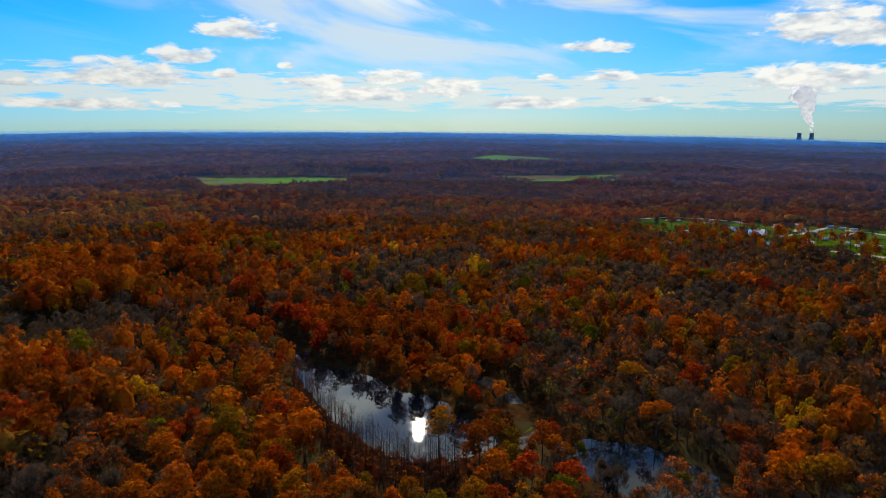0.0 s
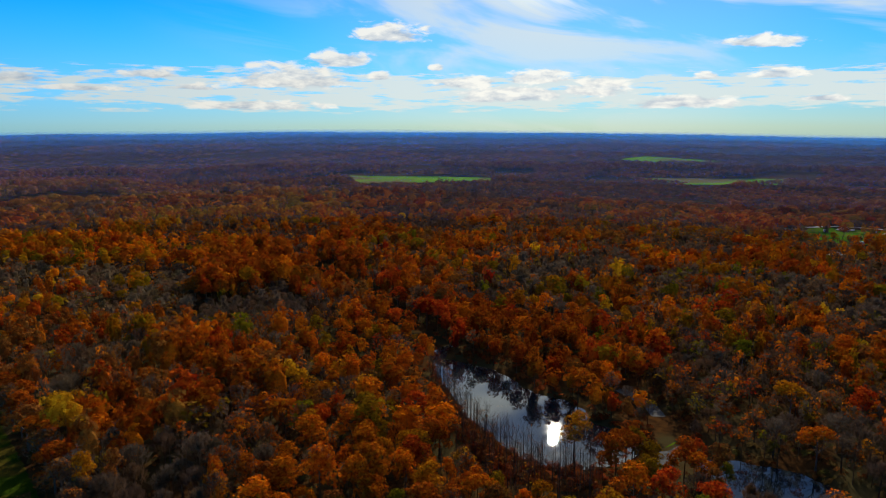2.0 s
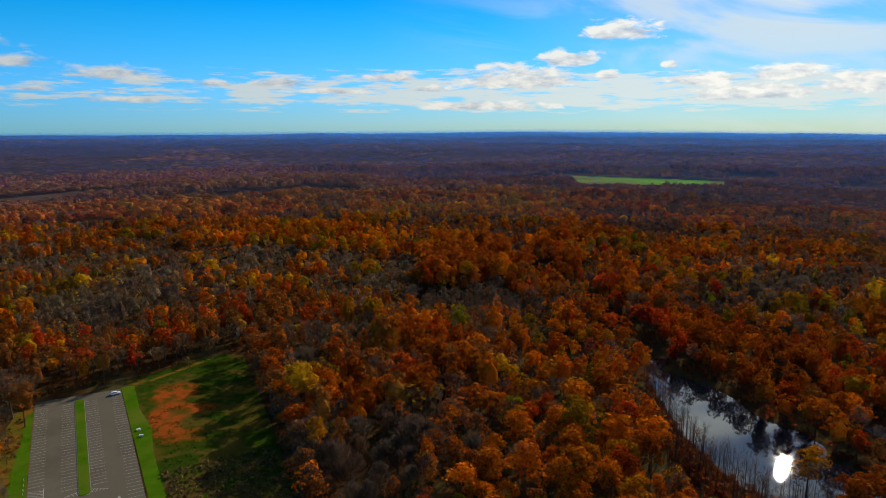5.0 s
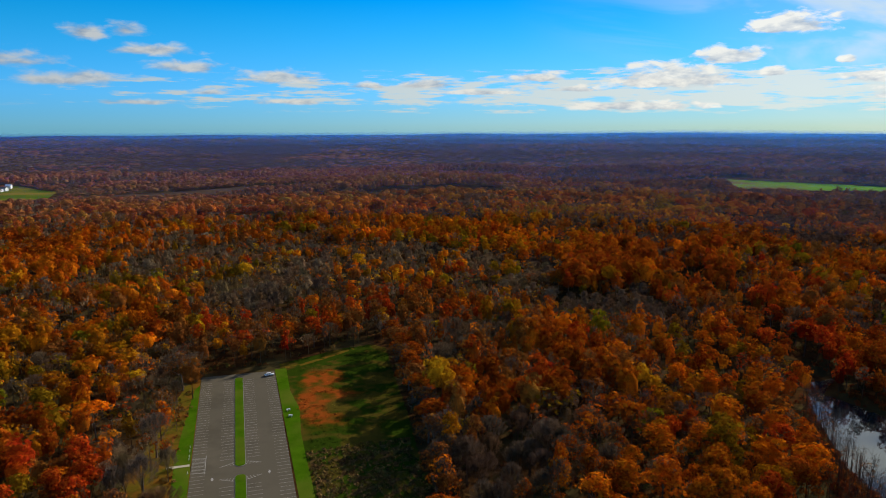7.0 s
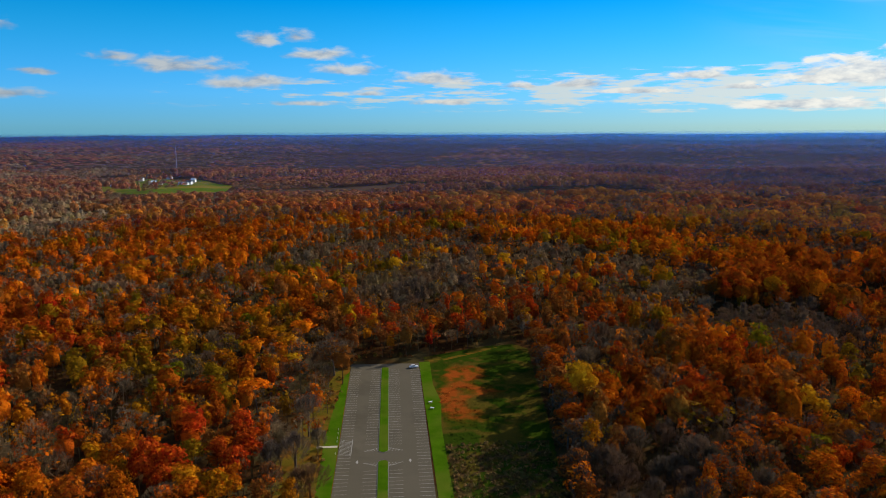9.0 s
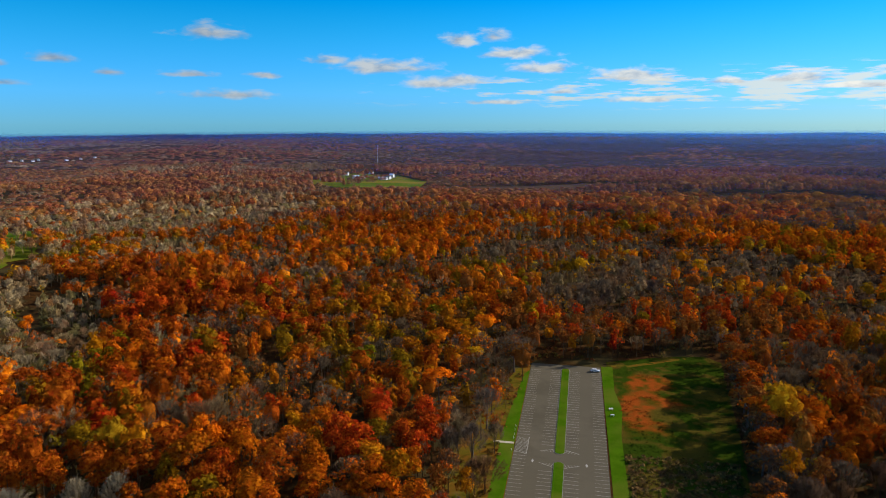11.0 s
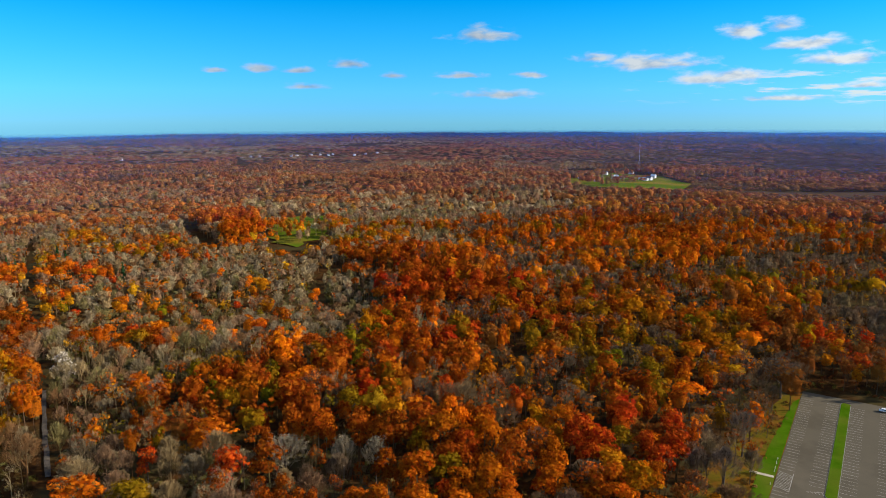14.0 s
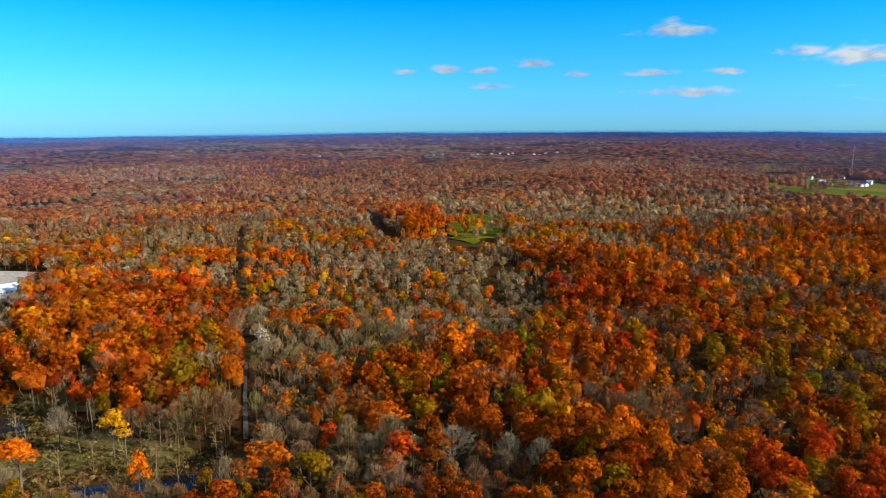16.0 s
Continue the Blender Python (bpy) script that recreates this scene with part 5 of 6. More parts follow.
def bracken(x, y):
    """How much dying bracken stands at a place of the meadow, from 0 to 1."""
    share = np.zeros(np.shape(x))
    r = np.random.RandomState(3)
    for dx, dy in r.normal(size=(14, 2)) * (1.6, 2.6):
        fx, fy = x + dx + (vnoise(x, y, 5, 22) - 0.5) * 6, y + dy + (vnoise(x, y, 5, 23) - 0.5) * 9
        share += (inside(BRACKEN_AREAS[0], fx, fy) | inside(BRACKEN_AREAS[1], fx, fy)) / 14.0
    return share


def meadow_tint(x, y):
    green, straw, rust = np.array((0.022, 0.038, 0.003)), np.array((0.075, 0.050, 0.008)), np.array((0.22, 0.046, 0.007))
    dry = step(0.42, 0.66, 0.6 * vnoise(x, y, 9, 24) + 0.4 * vnoise(x, y, 3, 25))[:, None] * 0.8
    share = (bracken(x, y) * np.clip(1.5 * vnoise(x, y, 3.5, 26) * (0.5 + vnoise(x, y, 1.6, 28)), 0.08, 1))[:, None]
    return (green * (1 - dry) + straw * dry) * (1 - share) + rust * share


def make_meadow():
    """The meadow's sward: a fine sheet coloured by what grows there."""
    gx, gy = np.meshgrid(np.arange(19, 88, 0.75), np.arange(185, 393, 0.75), indexing="ij")
    n, m = gx.shape
    x, y = gx.ravel(), gy.ravel()
    z = -0.03 + 0.10 * vnoise(x, y, 2.5, 27) * step(25, 28, x)
    i, j = np.meshgrid(np.arange(n - 1), np.arange(m - 1), indexing="ij")
    i, j = i.ravel(), j.ravel()
    keep = inside(MEADOW_AREA, gx[i, j] + 0.4, gy[i, j] + 0.4)
    i, j = i[keep], j[keep]
    quads = np.stack([i * m + j, (i + 1) * m + j, (i + 1) * m + j + 1, i * m + j + 1], 1)
    used = np.unique(quads)
    quads = np.searchsorted(used, quads)
    ob = new("meadow", grid_mesh("meadow", np.stack([x, y, z], 1)[used], quads, [SWARD], smooth=True, tint=meadow_tint(x[used], y[used])))
    tagged(ob, "rough green meadow with rusty bracken beside the car park", "meadow", kind="structure")


make_meadow()


def make_meadow_tufts():
    """Clumps of long grass and dying bracken that roughen the meadow."""
    r = np.random.RandomState(31)
    n = 5000
    x, y = r.uniform(20, 86, n), r.uniform(250, 390, n)
    keep = inside(MEADOW_AREA, x, y) & (x > 25.5) & (near_line([(24.5, 365), (34, 367), (48, 375), (66, 386)], x, y) > 2)
    x, y = x[keep], y[keep]
    share = bracken(x, y)
    keep = r.rand(len(x)) < np.where(share > 0.3, 0.75, 0.5) * (vnoise(x, y, 6, 14) > 0.4)
    x, y = x[keep], y[keep]
    n, k = len(x), 4
    size = r.uniform(0.2, 0.42, n)
    a = r.rand(n, k) * 6.283
    lean = np.stack([np.cos(a) * 1.3, np.sin(a) * 1.3, np.ones_like(a) * 0.7], 2) * size[:, None, None] * 1.1
    side = np.stack([-np.sin(a), np.cos(a), np.zeros_like(a)], 2) * size[:, None, None] * 0.9
    foot = np.stack([x, y, np.full(n, -0.03)], 1)[:, None] + r.normal(size=(n, k, 3)) * [0.4, 0.4, 0]
    v = np.stack([foot - side * 0.6, foot + side * 0.6, foot + side + lean, foot - side + lean], 2).reshape(-1, 3)
    tint = np.repeat(meadow_tint(x, y) * r.uniform(1.0, 1.7, (n, 1)), k * 4, 0)
    tagged(new("meadow_grass", grid_mesh("meadow_grass", v, quads_of(v), [LEAVES_FINE], tint=tint)), "clumps of long green grass and rusty bracken", "grass", kind="stuff")


make_meadow_tufts()


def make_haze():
    """Upright blue see-through sheets added in place of haze, thicker with the distance, up to the height of the
    skyline.
    """
    haze_sheet, add = material("haze")
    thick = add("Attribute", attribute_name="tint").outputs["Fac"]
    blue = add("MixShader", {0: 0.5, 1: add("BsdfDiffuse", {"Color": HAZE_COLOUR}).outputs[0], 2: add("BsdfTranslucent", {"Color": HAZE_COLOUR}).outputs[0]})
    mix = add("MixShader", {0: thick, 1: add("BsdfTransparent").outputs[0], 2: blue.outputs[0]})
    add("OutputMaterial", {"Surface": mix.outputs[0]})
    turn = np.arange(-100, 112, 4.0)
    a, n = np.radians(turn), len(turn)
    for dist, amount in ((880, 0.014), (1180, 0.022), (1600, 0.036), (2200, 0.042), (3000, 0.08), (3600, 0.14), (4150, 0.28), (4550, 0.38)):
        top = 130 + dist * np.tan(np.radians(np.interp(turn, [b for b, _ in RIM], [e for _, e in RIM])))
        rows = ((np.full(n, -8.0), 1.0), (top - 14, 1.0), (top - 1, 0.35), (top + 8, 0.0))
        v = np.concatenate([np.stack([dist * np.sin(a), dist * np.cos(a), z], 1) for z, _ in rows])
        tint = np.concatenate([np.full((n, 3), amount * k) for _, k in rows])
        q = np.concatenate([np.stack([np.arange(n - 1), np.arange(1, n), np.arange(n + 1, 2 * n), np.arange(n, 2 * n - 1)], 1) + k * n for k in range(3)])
        tagged(new("haze", grid_mesh("haze", v, q, [haze_sheet], smooth=True, tint=tint)), "thin blue see-through sheet in place of haze over the far woods", "haze", kind="structure")


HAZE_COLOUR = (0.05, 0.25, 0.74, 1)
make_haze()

# ---- built things ----
def part(name, bm, mat, parent, label=""):
    """Links a bmesh as one mesh object under a thing or a part."""
    me = bpy.data.meshes.new(name)
    bmesh.ops.recalc_face_normals(bm, faces=bm.faces[:])
    bm.to_mesh(me)
    bm.free()
    me.materials.append(mat)
    ob = new(name, me)
    ob.parent = parent
    return tagged(ob, label)


def box(x0, x1, y0, y1, z0, z1, bevel=0.0, taper=0.0, bm=None):
    bm = bm or bmesh.new()
    made = bmesh.ops.create_cube(bm, size=1.0)["verts"]
    for v in made:
        k = 1 - taper if v.co.z > 0 else 1
        v.co = Vector(((x0 + x1) / 2 + v.co.x * (x1 - x0) * k, (y0 + y1) / 2 + v.co.y * (y1 - y0) * k, (z0 + z1) / 2 + v.co.z * (z1 - z0)))
    if bevel:
        bmesh.ops.bevel(bm, geom=list({e for v in made for e in v.link_edges}), offset=bevel, segments=2, affect="EDGES")
    return bm


def rod(a, b, r0, r1, sides=8, bm=None):
    bm = bm or bmesh.new()
    a, b = Vector(a), Vector(b)
    m = Matrix.Translation((a + b) / 2) @ (b - a).to_track_quat("Z", "Y").to_matrix().to_4x4()
    bmesh.ops.create_cone(bm, cap_ends=True, segments=sides, radius1=r0, radius2=r1, depth=(b - a).length, matrix=m)
    return bm


def plate(pts, z0, z1):
    """An upright-sided plate over an outline."""
    bm = bmesh.new()
    n = len(pts)
    low = [bm.verts.new((x, y, z0)) for x, y in pts]
    top = [bm.verts.new((x, y, z1)) for x, y in pts]
    bm.faces.new(top)
    bm.faces.new(low[::-1])
    for i in range(n):
        bm.faces.new((low[i], low[(i + 1) % n], top[(i + 1) % n], top[i]))
    return bm


def empty(name, at, turn=0.0, label="", category="", group=""):
    ob = new(name, None)
    ob.matrix_world = Matrix.Translation(at) @ Matrix.Rotation(radians(turn), 4, "Z")
    return tagged(ob, label, category, group)


def ground_at(x, y, up=0.0):
    return (x, y, float(land(x, y)) + up)


# the car park: u across, v along, its origin where the crossing lies
LOT_POSE = Matrix.Translation((0, 228, 0)) @ Matrix.Rotation(radians(-0.75), 4, "Z")


def strip(u0, u1, v0, v1, z=0.012, thick=0.008):
    return box(u0, u1, v0, v1, z - thick, z)


def make_car_park():
    lot = parking_lot
    line = None
    rows = ((-20.0, -14.6), (-9.2, -3.9), (0.6, 6.0), (11.9, 17.3))
    for k, (u0, u1) in enumerate(rows):
        v = -40.0
        while v < 125:
            skip = (k in (1, 2) and 17 < v < 34) or (k == 0 and 29 < v < 43)
            if not skip:
                if line is None:
                    line = part("stall_line", strip(-2.68, 2.68, -0.065, 0.065), PAINT, lot)
                    me = line.data
                else:
                    line = new("stall_line", me)
                    line.parent = lot
                line.matrix_local = lot.matrix_world.inverted() @ LOT_POSE @ Matrix.Translation(((u0 + u1) / 2, v, 0))
            v += 2.74
    # hatched wedges beside the gap and the hatched bay by the footpath
    for u0, u1, va, vb in ((-9.2, -3.9, 31.0, 33.6), (0.6, 6.0, 31.0, 33.6), (-9.2, -3.9, 21.2, 18.4), (0.6, 6.0, 21.2, 18.4)):
        inner, outer = (u1, u0) if u0 < -1 else (u0, u1)
        for k in range(5):
            t = k / 4.5
            u = inner + (outer - inner) * t
            bm = rod((u, va, 0.01), (u + (outer - inner) * 0.16, va + (vb - va) * (1 - t), 0.01), 0.09, 0.09, 4)
            for w in bm.verts:
                w.co.z = 0.006 + 0.006 * (w.co.z > 0.01)
            part("hatch_line", bm, PAINT, lot).matrix_local = lot.matrix_world.inverted() @ LOT_POSE
        bm = rod((inner, vb, 0.01), (outer, va, 0.01), 0.09, 0.09, 4)
        for w in bm.verts:
            w.co.z = 0.006 + 0.006 * (w.co.z > 0.01)
        part("hatch_line", bm, PAINT, lot).matrix_local = lot.matrix_world.inverted() @ LOT_POSE
    for k in range(12):
        v = 29.5 + k * 1.15
        bm = rod((-19.8, v, 0.01), (-14.8, v - 2.0, 0.01), 0.10, 0.10, 4)
        for w in bm.verts:
            w.co.z = 0.006 + 0.006 * (w.co.z > 0.01)
        part("hatch_line", bm, PAINT, lot).matrix_local = lot.matrix_world.inverted() @ LOT_POSE
    part("hatch_line", strip(-14.8, -14.6, 27.5, 42.5), PAINT, lot).matrix_local = lot.matrix_world.inverted() @ LOT_POSE
    for u in (-11.9, 9.0):
        bm = plate([(u, 20.6), (u + 0.55, 22.2), (u, 23.8), (u - 0.55, 22.2)], 0.004, 0.012)
        part("lane_mark", bm, PAINT, lot).matrix_local = lot.matrix_world.inverted() @ LOT_POSE


def make_median(v0, v1):
    """A kerbed grass island with rounded ends."""
    def outline(half, end):
        pts = []
        for c, s in ((v1 - end, 1), (v0 + end, -1)):
            for k in range(9):
                a = radians(180 * k / 8)
                pts.append((half * math.cos(a) * s, c + half * 0.9 * math.sin(a) * s))
        return pts
    isle = empty("grass_island", (0, 0, 0), 0, "long kerbed grass island down the car park", "traffic island")
    isle.matrix_world = LOT_POSE @ Matrix.Translation((-1.65, 0, 0))
    for name, half, z0, z1, mat in (("kerb", 2.1, -0.02, 0.12, KERB), ("turf", 1.95, 0.08, 0.17, GRASS)):
        bm = plate(outline(half, 2.1), z0, z1)
        part(name, bm, mat, isle)


def make_car():
    car = empty("car", (15.6, 355.2, 0), 6, "white pickup-style car parked alone in the end bay", "car")
    bm = box(-2.45, 2.45, -0.92, 0.92, 0.38, 0.98, 0.16)
    part("body", bm, CAR_PAINT, car)
    cab = part("cabin", box(-1.9, 1.05, -0.84, 0.84, 0.95, 1.62, 0.12, 0.2), CAR_PAINT, car)
    part("windscreen", box(0.72, 0.98, -0.68, 0.68, 1.05, 1.52, 0.03, 0.25), GLASS, cab, "dark tinted windscreen")
    part("rear_window", box(-1.86, -1.62, -0.66, 0.66, 1.05, 1.52, 0.03, 0.25), GLASS, cab, "dark tinted rear window")
    for s in (-1, 1):
        part("side_window", box(-1.5, 0.55, s * 0.74 - 0.07, s * 0.74 + 0.07, 1.06, 1.5, 0.02), GLASS, cab, "dark tinted side window")
        part("headlight", box(2.34, 2.47, s * 0.66 - 0.17, s * 0.66 + 0.17, 0.68, 0.84, 0.02), STEEL, car, "clear headlight")
        part("tail_light", box(-2.47, -2.36, s * 0.72 - 0.12, s * 0.72 + 0.12, 0.7, 0.9, 0.02), GLASS, car, "dark tail light")
        part("mirror", box(0.62, 0.8, s * 0.98 - 0.1, s * 0.98 + 0.1, 1.0, 1.14, 0.02), CAR_PAINT, car)
        for x in (-1.5, 1.5):
            w = part("wheel", rod((x, s * 0.72, 0.35), (x, s * 0.95, 0.35), 0.35, 0.35, 18), RUBBER, car, "black tyre")
            part("rim", rod((x, s * 0.94, 0.35), (x, s * 0.965, 0.35), 0.21, 0.19, 14), STEEL, w, "silver rim")
    part("bumper", box(2.38, 2.55, -0.86, 0.86, 0.42, 0.62, 0.04), RUBBER, car)
    part("bumper", box(-2.55, -2.38, -0.86, 0.86, 0.42, 0.62, 0.04), STEEL, car)


def make_picnic_tables():
    first = None
    for x, y, turn in ((21.2, 306.0, 15), (21.6, 299.0, -20)):
        if first:
            copy_thing(first, Matrix.Translation((x, y, 0)) @ Matrix.Rotation(radians(turn), 4, "Z"))
            continue
        t = first = empty("picnic_table", (x, y, 0), turn, "pale picnic table on the mown grass strip", "table", "picnic tables")
        part("tabletop", box(-0.9, 0.9, -0.38, 0.38, 0.70, 0.76, 0.015), WHITE, t, "white worn tabletop")
        for s in (-1, 1):
            part("bench", box(-0.9, 0.9, s * 0.72 - 0.14, s * 0.72 + 0.14, 0.40, 0.45, 0.015), WOOD, t, "dark wooden bench")
            for k in (-1, 1):
                part("leg", rod((s * 0.65, k * 0.68, 0.0), (s * 0.65, k * 0.2, 0.71), 0.04, 0.05, 6), STEEL, t)
            part("crossbar", box(s * 0.65 - 0.03, s * 0.65 + 0.03, -0.84, 0.84, 0.35, 0.405), STEEL, t)


def make_footpath():
    for v0 in (263.4,):
        sheet("footpath", [(-28.6, v0), (-20.2, v0), (-20.2, v0 + 1.7), (-28.6, v0 + 1.7)], CONCRETE, "pale concrete footpath from the car park to the wood", "footpath", 0.03, 50, thick=0.06)
    first = None
    for y in (257.5, 268.5, 271.5, 276.0, 280.0):
        if first:
            copy_thing(first, Matrix.Translation((-20.6, y, 0)))
            continue
        b = first = empty("bollard", (-20.6, y, 0), 0, "short white post at the car park's edge", "bollard", "bollards by the footpath")
        part("post", rod((0, 0, -0.1), (0, 0, 1.0), 0.09, 0.09, 10), WHITE, b)
        part("cap", rod((0, 0, 1.0), (0, 0, 1.06), 0.10, 0.05, 10), STEEL, b)


def make_house(at, turn, size, wall, roof, label, category="house", storeys=1, group="houses"):
    w, d = size
    h = 2.7 * storeys
    house = empty("house", at, turn, label, category, group)
    part("wall", box(-w / 2, w / 2, -d / 2, d / 2, -1.5, h), wall, house)
    bm = bmesh.new()
    e = 0.5
    top = h + d * 0.32
    for x in (-w / 2 - e, w / 2 + e):
        for y, z in ((-d / 2 - e, h - 0.15), (0, top), (d / 2 + e, h - 0.15), (d / 2 + e, h + 0.1), (0, top + 0.28), (-d / 2 - e, h + 0.1)):
            bm.verts.new((x, y, z))
    bm.verts.ensure_lookup_table()
    v = bm.verts
    for k in range(6):
        bm.faces.new((v[k], v[(k + 1) % 6], v[6 + (k + 1) % 6], v[6 + k]))
    bm.faces.new([v[k] for k in range(6)])
    bm.faces.new([v[k] for k in range(11, 5, -1)])
    r = part("roof", bm, roof, house)
    part("chimney", box(w * 0.2, w * 0.2 + 0.8, -0.4, 0.4, top - 0.8, top + 1.1), TAN, r)
    for s in (-1, 1):
        bm = plate([(-d / 2, h), (d / 2, h), (0, top - 0.02)], s * w / 2 - 0.06, s * w / 2 + 0.02)
        for v in bm.verts:
            v.co = v.co.zxy
        part("gable", bm, wall, house)
    n = max(2, int(w / 3.5))
    for fl in range(storeys):
        for s in (-1, 1):
            for k in range(n):
                x = -w / 2 + (k + 0.5) * w / n
                if fl == 0 and k == n // 2 and s < 0:
                    part("door", box(x - 0.5, x + 0.5, s * d / 2 - 0.06, s * d / 2 + 0.06, 0.0, 2.1), TAN, house, "tan front door")
                    continue
                win = part("window", box(x - 0.65, x + 0.65, s * d / 2 - 0.05, s * d / 2 + 0.05, fl * 2.7 + 0.9, fl * 2.7 + 2.2), WHITE, house)
                part("pane", box(x - 0.55, x + 0.55, s * d / 2 - 0.07, s * d / 2 + 0.07, fl * 2.7 + 1.0, fl * 2.7 + 2.1), GLASS, win)
    return house


def make_caravan():
    c = empty("caravan", (0, 0, 0), 0, "white caravan parked on a campground pitch", "caravan", "caravans of the campground")
    part("body", box(-4.2, 4.2, -1.25, 1.25, 0.6, 3.1, 0.25), WHITE, c)
    part("stripe", box(-4.22, 4.22, -1.27, 1.27, 1.2, 1.45, 0.0), TAN, c, "tan side stripe")
    part("air_conditioner", box(-0.6, 0.6, -0.4, 0.4, 3.1, 3.4, 0.05), WHITE, c)
    part("door", box(0.8, 1.5, -1.29, -1.2, 0.75, 2.7), TAN, c)
    part("awning", box(-3.5, 0.4, -3.6, -1.25, 2.55, 2.66), ROOF, c, "dark awning")
    for x in (-2.9, -1.4, 2.6):
        part("window", box(x - 0.5, x + 0.5, -1.29, 1.29, 1.7, 2.4), GLASS, c)
    for s in (-1, 1):
        for x in (-0.5, 0.4):
            part("wheel", rod((x, s * 0.95, 0.36), (x, s * 1.2, 0.36), 0.36, 0.36, 12), RUBBER, c)
    part("hitch", rod((4.1, 0, 0.55), (5.2, 0, 0.5), 0.06, 0.06, 6), STEEL, c)
    return c


def make_camp():
    r = random.Random(4)
    places = CAMP_SITES
    first = make_caravan()
    for k, (x, y) in enumerate(places):
        m = Matrix.Translation(ground_at(x, y, 0.85)) @ Matrix.Rotation(radians(r.choice((20, 35, 110, 75)) + r.uniform(-12, 12)), 4, "Z")
        if k == 0:
            first.matrix_world = m
        else:
            copy_thing(first, m)
        if k % 2 == 0:
            a, b = r.uniform(7, 11), r.uniform(12, 20)
            sheet("pitch", [(x - a, y - b / 2), (x + a, y - b / 2), (x + a, y + b / 2), (x - a, y + b / 2)], CONCRETE, "pale gravel pitch on the campground", "pitch", 1.0, 8, follow=True, soft=1.5, seed=k)
    for k, (line, w) in enumerate(CAMP_ROADS):
        sheet("camp_road", band(line, w), CONCRETE, "pale gravel road of the campground", "road", 1.1, 15, follow=True, soft=1.0)
    for poly in CAMP_PONDS:
        z = max(float(land(px, py)) for px, py in poly)
        sheet("camp_pond", poly, WATER, "small pale pond on the campground", "pond", z + 1.3, 8, soft=1.0)


CAMP_SITES = [(964, 251), (966, 212), (996, 195), (990, 160), (980, 143), (993, 120), (998, 100), (907, 45), (947, 29), (924, 16), (987, -2), (972, -14), (963, -26), (876, 3), (858, 19), (855, -19), (854, -32), (875, 154), (836, 118), (845, 104), (786, 159), (843, -47), (968, 59), (992, 37)]
CAMP_ROADS = [([(993, 238), (1031, 211), (1025, 170), (1003, 92)], 9), ([(839, 67), (824, 35), (803, -3), (785, -51)], 10), ([(885, 50), (936, 22), (1007, -8)], 7), ([(901, -2), (955, -38), (938, -59)], 7)]
CAMP_PONDS = [[(927, 130), (946, 107), (941, 86), (937, 65), (904, 60), (875, 76), (889, 94), (917, 110)], [(918, 1), (916, -20), (901, -33), (888, -33), (894, -14)], [(835, 67), (832, 49), (816, 34), (807, 50)]]
HOUSES = [(-561, 1483, 12), (-509, 1440, 12), (-574, 1582, 10), (-508, 1560, 14), (-493, 1559, 14), (-560, 1642, 12), (-439, 1553, 22), (-430, 1566, 14), (-527, 1836, 20), (-433, 1612, 10), (-514, 1704, 12)]
TOWN = [(-1892, 1669), (-1867, 1687), (-1871, 1731), (-1778, 1797), (-1790, 1838), (-1805, 1930), (-1808, 1981), (-1781, 2000), (-1798, 2044), (-1700, 2057), (-1693, 2118), (-1685, 2181), (-2902, 1788), (-2102, 1344)]


def make_houses():
    r = random.Random(8)
    for k, (x, y, w) in enumerate(HOUSES):
        make_house(ground_at(x, y, 1.0), r.uniform(-30, 30), (w, r.uniform(8, 10)), WHITE, ROOF if k % 3 else ROOF_BLUE, "white gabled house on the hamlet's lawns", storeys=1 + k % 2)
    first = make_house(ground_at(*TOWN[0]), 10, (9, 7), WHITE, ROOF, "small white house far off among the trees", storeys=1, group="far houses")
    for x, y in TOWN[1:]:
        copy_thing(first, Matrix.Translation(ground_at(x, y, 3)) @ Matrix.Rotation(r.uniform(0, 3), 4, "Z"))
    shop = make_house(ground_at(-602, 87, 1.0), 96, (40, 13), WHITE, ROOF_BLUE, "long white workshop with a pale blue metal roof", "workshop", 1, "workshop")


def make_mast():
    x, y = MAST
    mast = empty("radio_mast", ground_at(x, y), 0, "thin steel lattice radio mast among far woods", "mast")
    h, w = 62.0, 1.1
    legs = [(w * math.cos(a), w * math.sin(a)) for a in (0.3, 2.4, 4.5)]
    for px, py in legs:
        part("leg", rod((px, py, 0), (px * 0.4, py * 0.4, h), 0.13, 0.08, 6), STEEL, mast)
    for k in range(16):
        z = k * h / 16
        f, g = 1 - 0.6 * z / h, 1 - 0.6 * (z + h / 16) / h
        bm = bmesh.new()
        for i in range(3):
            a, b = legs[i], legs[(i + 1) % 3]
            rod((a[0] * f, a[1] * f, z), (b[0] * g, b[1] * g, z + h / 16), 0.09, 0.09, 4, bm)
        part("brace", bm, STEEL, mast)
    part("beacon", rod((0, 0, h), (0, 0, h + 2.5), 0.25, 0.1, 8), WHITE, mast, "white beacon")


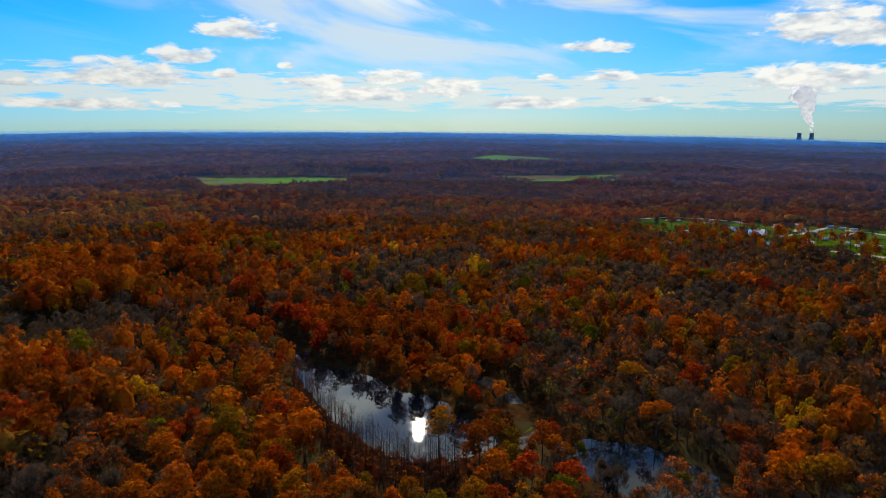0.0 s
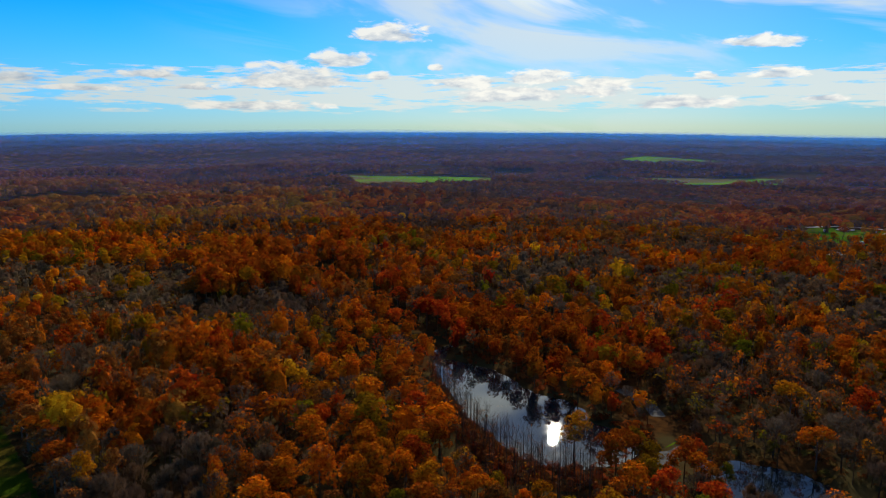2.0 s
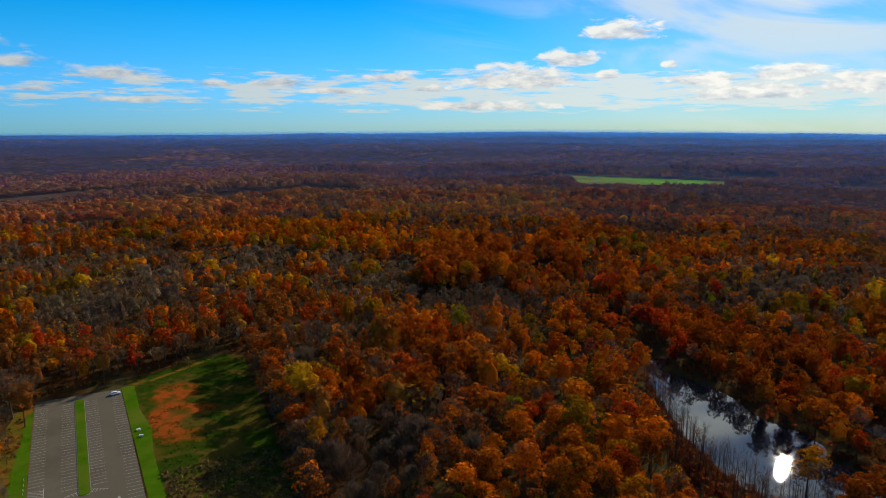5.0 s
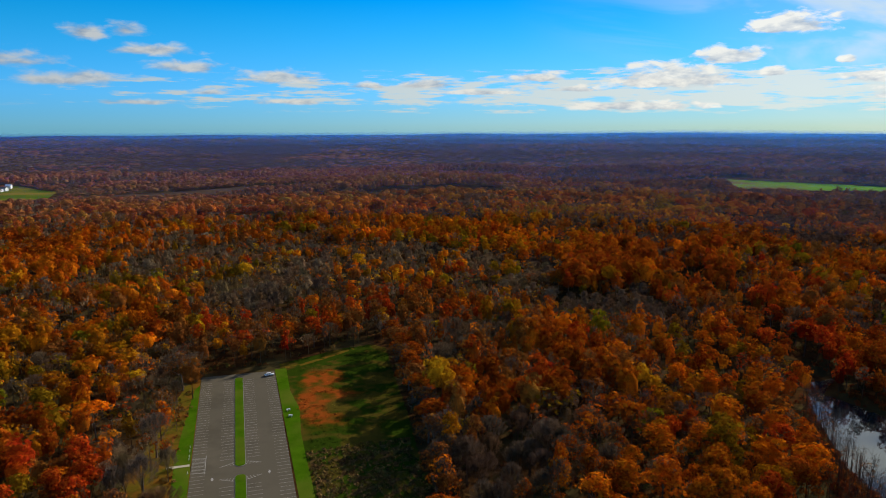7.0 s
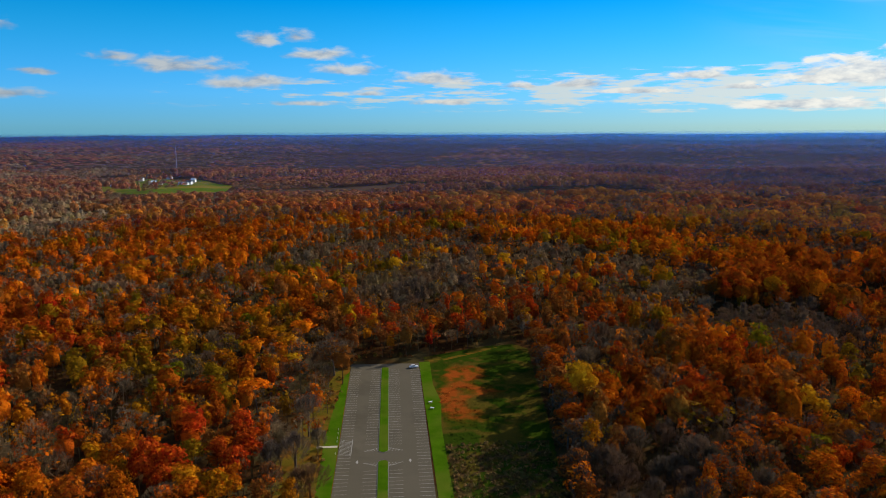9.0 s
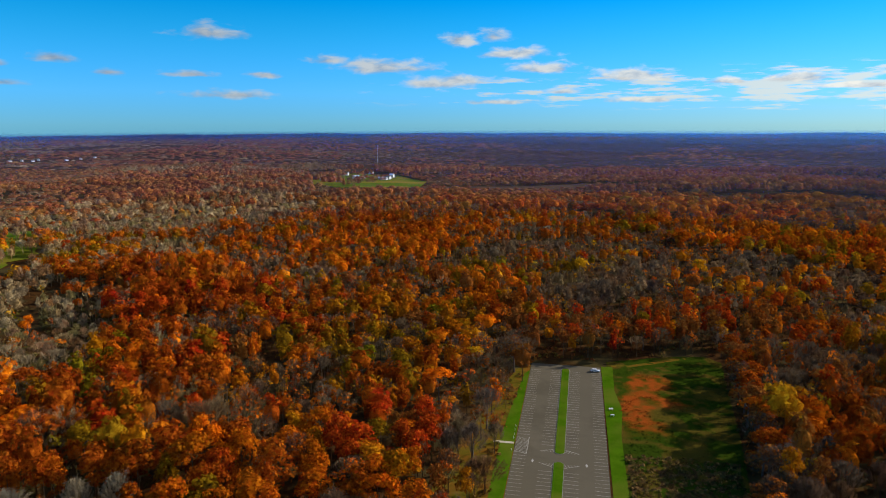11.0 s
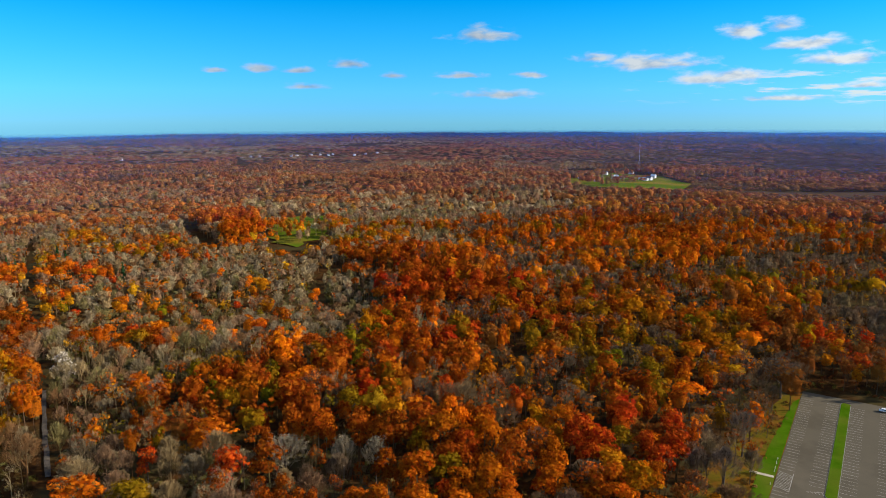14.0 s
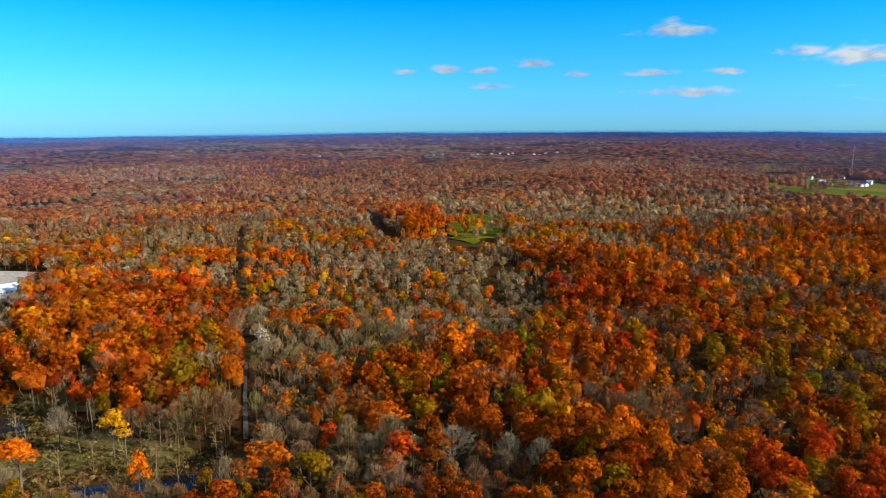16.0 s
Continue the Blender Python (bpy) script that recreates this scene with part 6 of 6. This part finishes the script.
def make_power_station():
    for k, (az, dist) in enumerate(((87.46, 4800), (88.27, 4800))):
        x, y = dist * math.sin(radians(az)), dist * math.cos(radians(az))
        tower = empty("cooling_tower", (x, y, 46), 0, "waisted concrete cooling tower on the skyline" + (", steaming" if k else ", at rest"), "cooling tower", "cooling towers")
        rings = [(16.5, 0), (14.3, 9), (12.6, 19), (11.9, 28), (12.0, 36), (12.6, 44)]
        bm = bmesh.new()
        loops = [[bm.verts.new((rr * math.cos(i * math.pi / 16), rr * math.sin(i * math.pi / 16), z)) for i in range(32)] for rr, z in rings]
        for a, b in zip(loops, loops[1:]):
            for i in range(32):
                bm.faces.new((a[i], a[(i + 1) % 32], b[(i + 1) % 32], b[i]))
        part("shell", bm, TOWER, tower)
        bm = bmesh.new()
        ring = [bmesh.ops.create_cube(bm, size=1.0, matrix=Matrix.Translation((12.7 * math.cos(a), 12.7 * math.sin(a), 43.6)) @ Matrix.Rotation(a, 4, "Z") @ Matrix.Diagonal((0.8, 2.6, 1.2, 1)))
                for a in [i * math.pi / 16 for i in range(32)]]
        part("lip", bm, TOWER, tower)
    # the plume leans a little and swells as it climbs
    r = random.Random(3)
    bm = bmesh.new()
    for k in range(420):
        t = r.random() ** 0.62
        az = 88.27 - 0.75 * t + 0.10 * math.sin(t * 11)
        wide = 10 + 46 * t ** 1.5 + (60 * (t - 0.8) if t > 0.8 else 0)
        x, y = 4800 * math.sin(radians(az)), 4800 * math.cos(radians(az))
        p = Vector((x, y, 90 + 245 * t)) + Vector((r.gauss(0, 0.3), r.gauss(0, 0.42), r.gauss(0, 0.25))) * wide
        bmesh.ops.create_icosphere(bm, subdivisions=2, radius=wide * r.uniform(0.3, 0.52), matrix=Matrix.Translation(p))
    for v in bm.verts:
        v.co += noise.noise_vector(v.co * 0.03) * 9 + noise.noise_vector(v.co * 0.09) * 5
    me = bpy.data.meshes.new("steam_plume")
    bm.to_mesh(me)
    bm.free()
    me.materials.append(STEAM)
    me.polygons.foreach_set("use_smooth", [True] * len(me.polygons))
    plume = new("steam_plume", me)
    skin = plume.modifiers.new("merge", "REMESH")
    skin.mode, skin.voxel_size, skin.use_smooth_shade = "VOXEL", 3.2, True
    ease = plume.modifiers.new("ease", "SMOOTH")
    ease.iterations, ease.factor = 10, 0.5
    tagged(plume, "white billowing steam plume above the cooling tower", "steam plume")


MAST = (-602, 2071)
make_car_park()
make_median(-43, 23.2)
make_median(29.4, 129)
make_car()
make_picnic_tables()
make_footpath()
make_camp()
make_houses()
make_mast()
make_power_station()
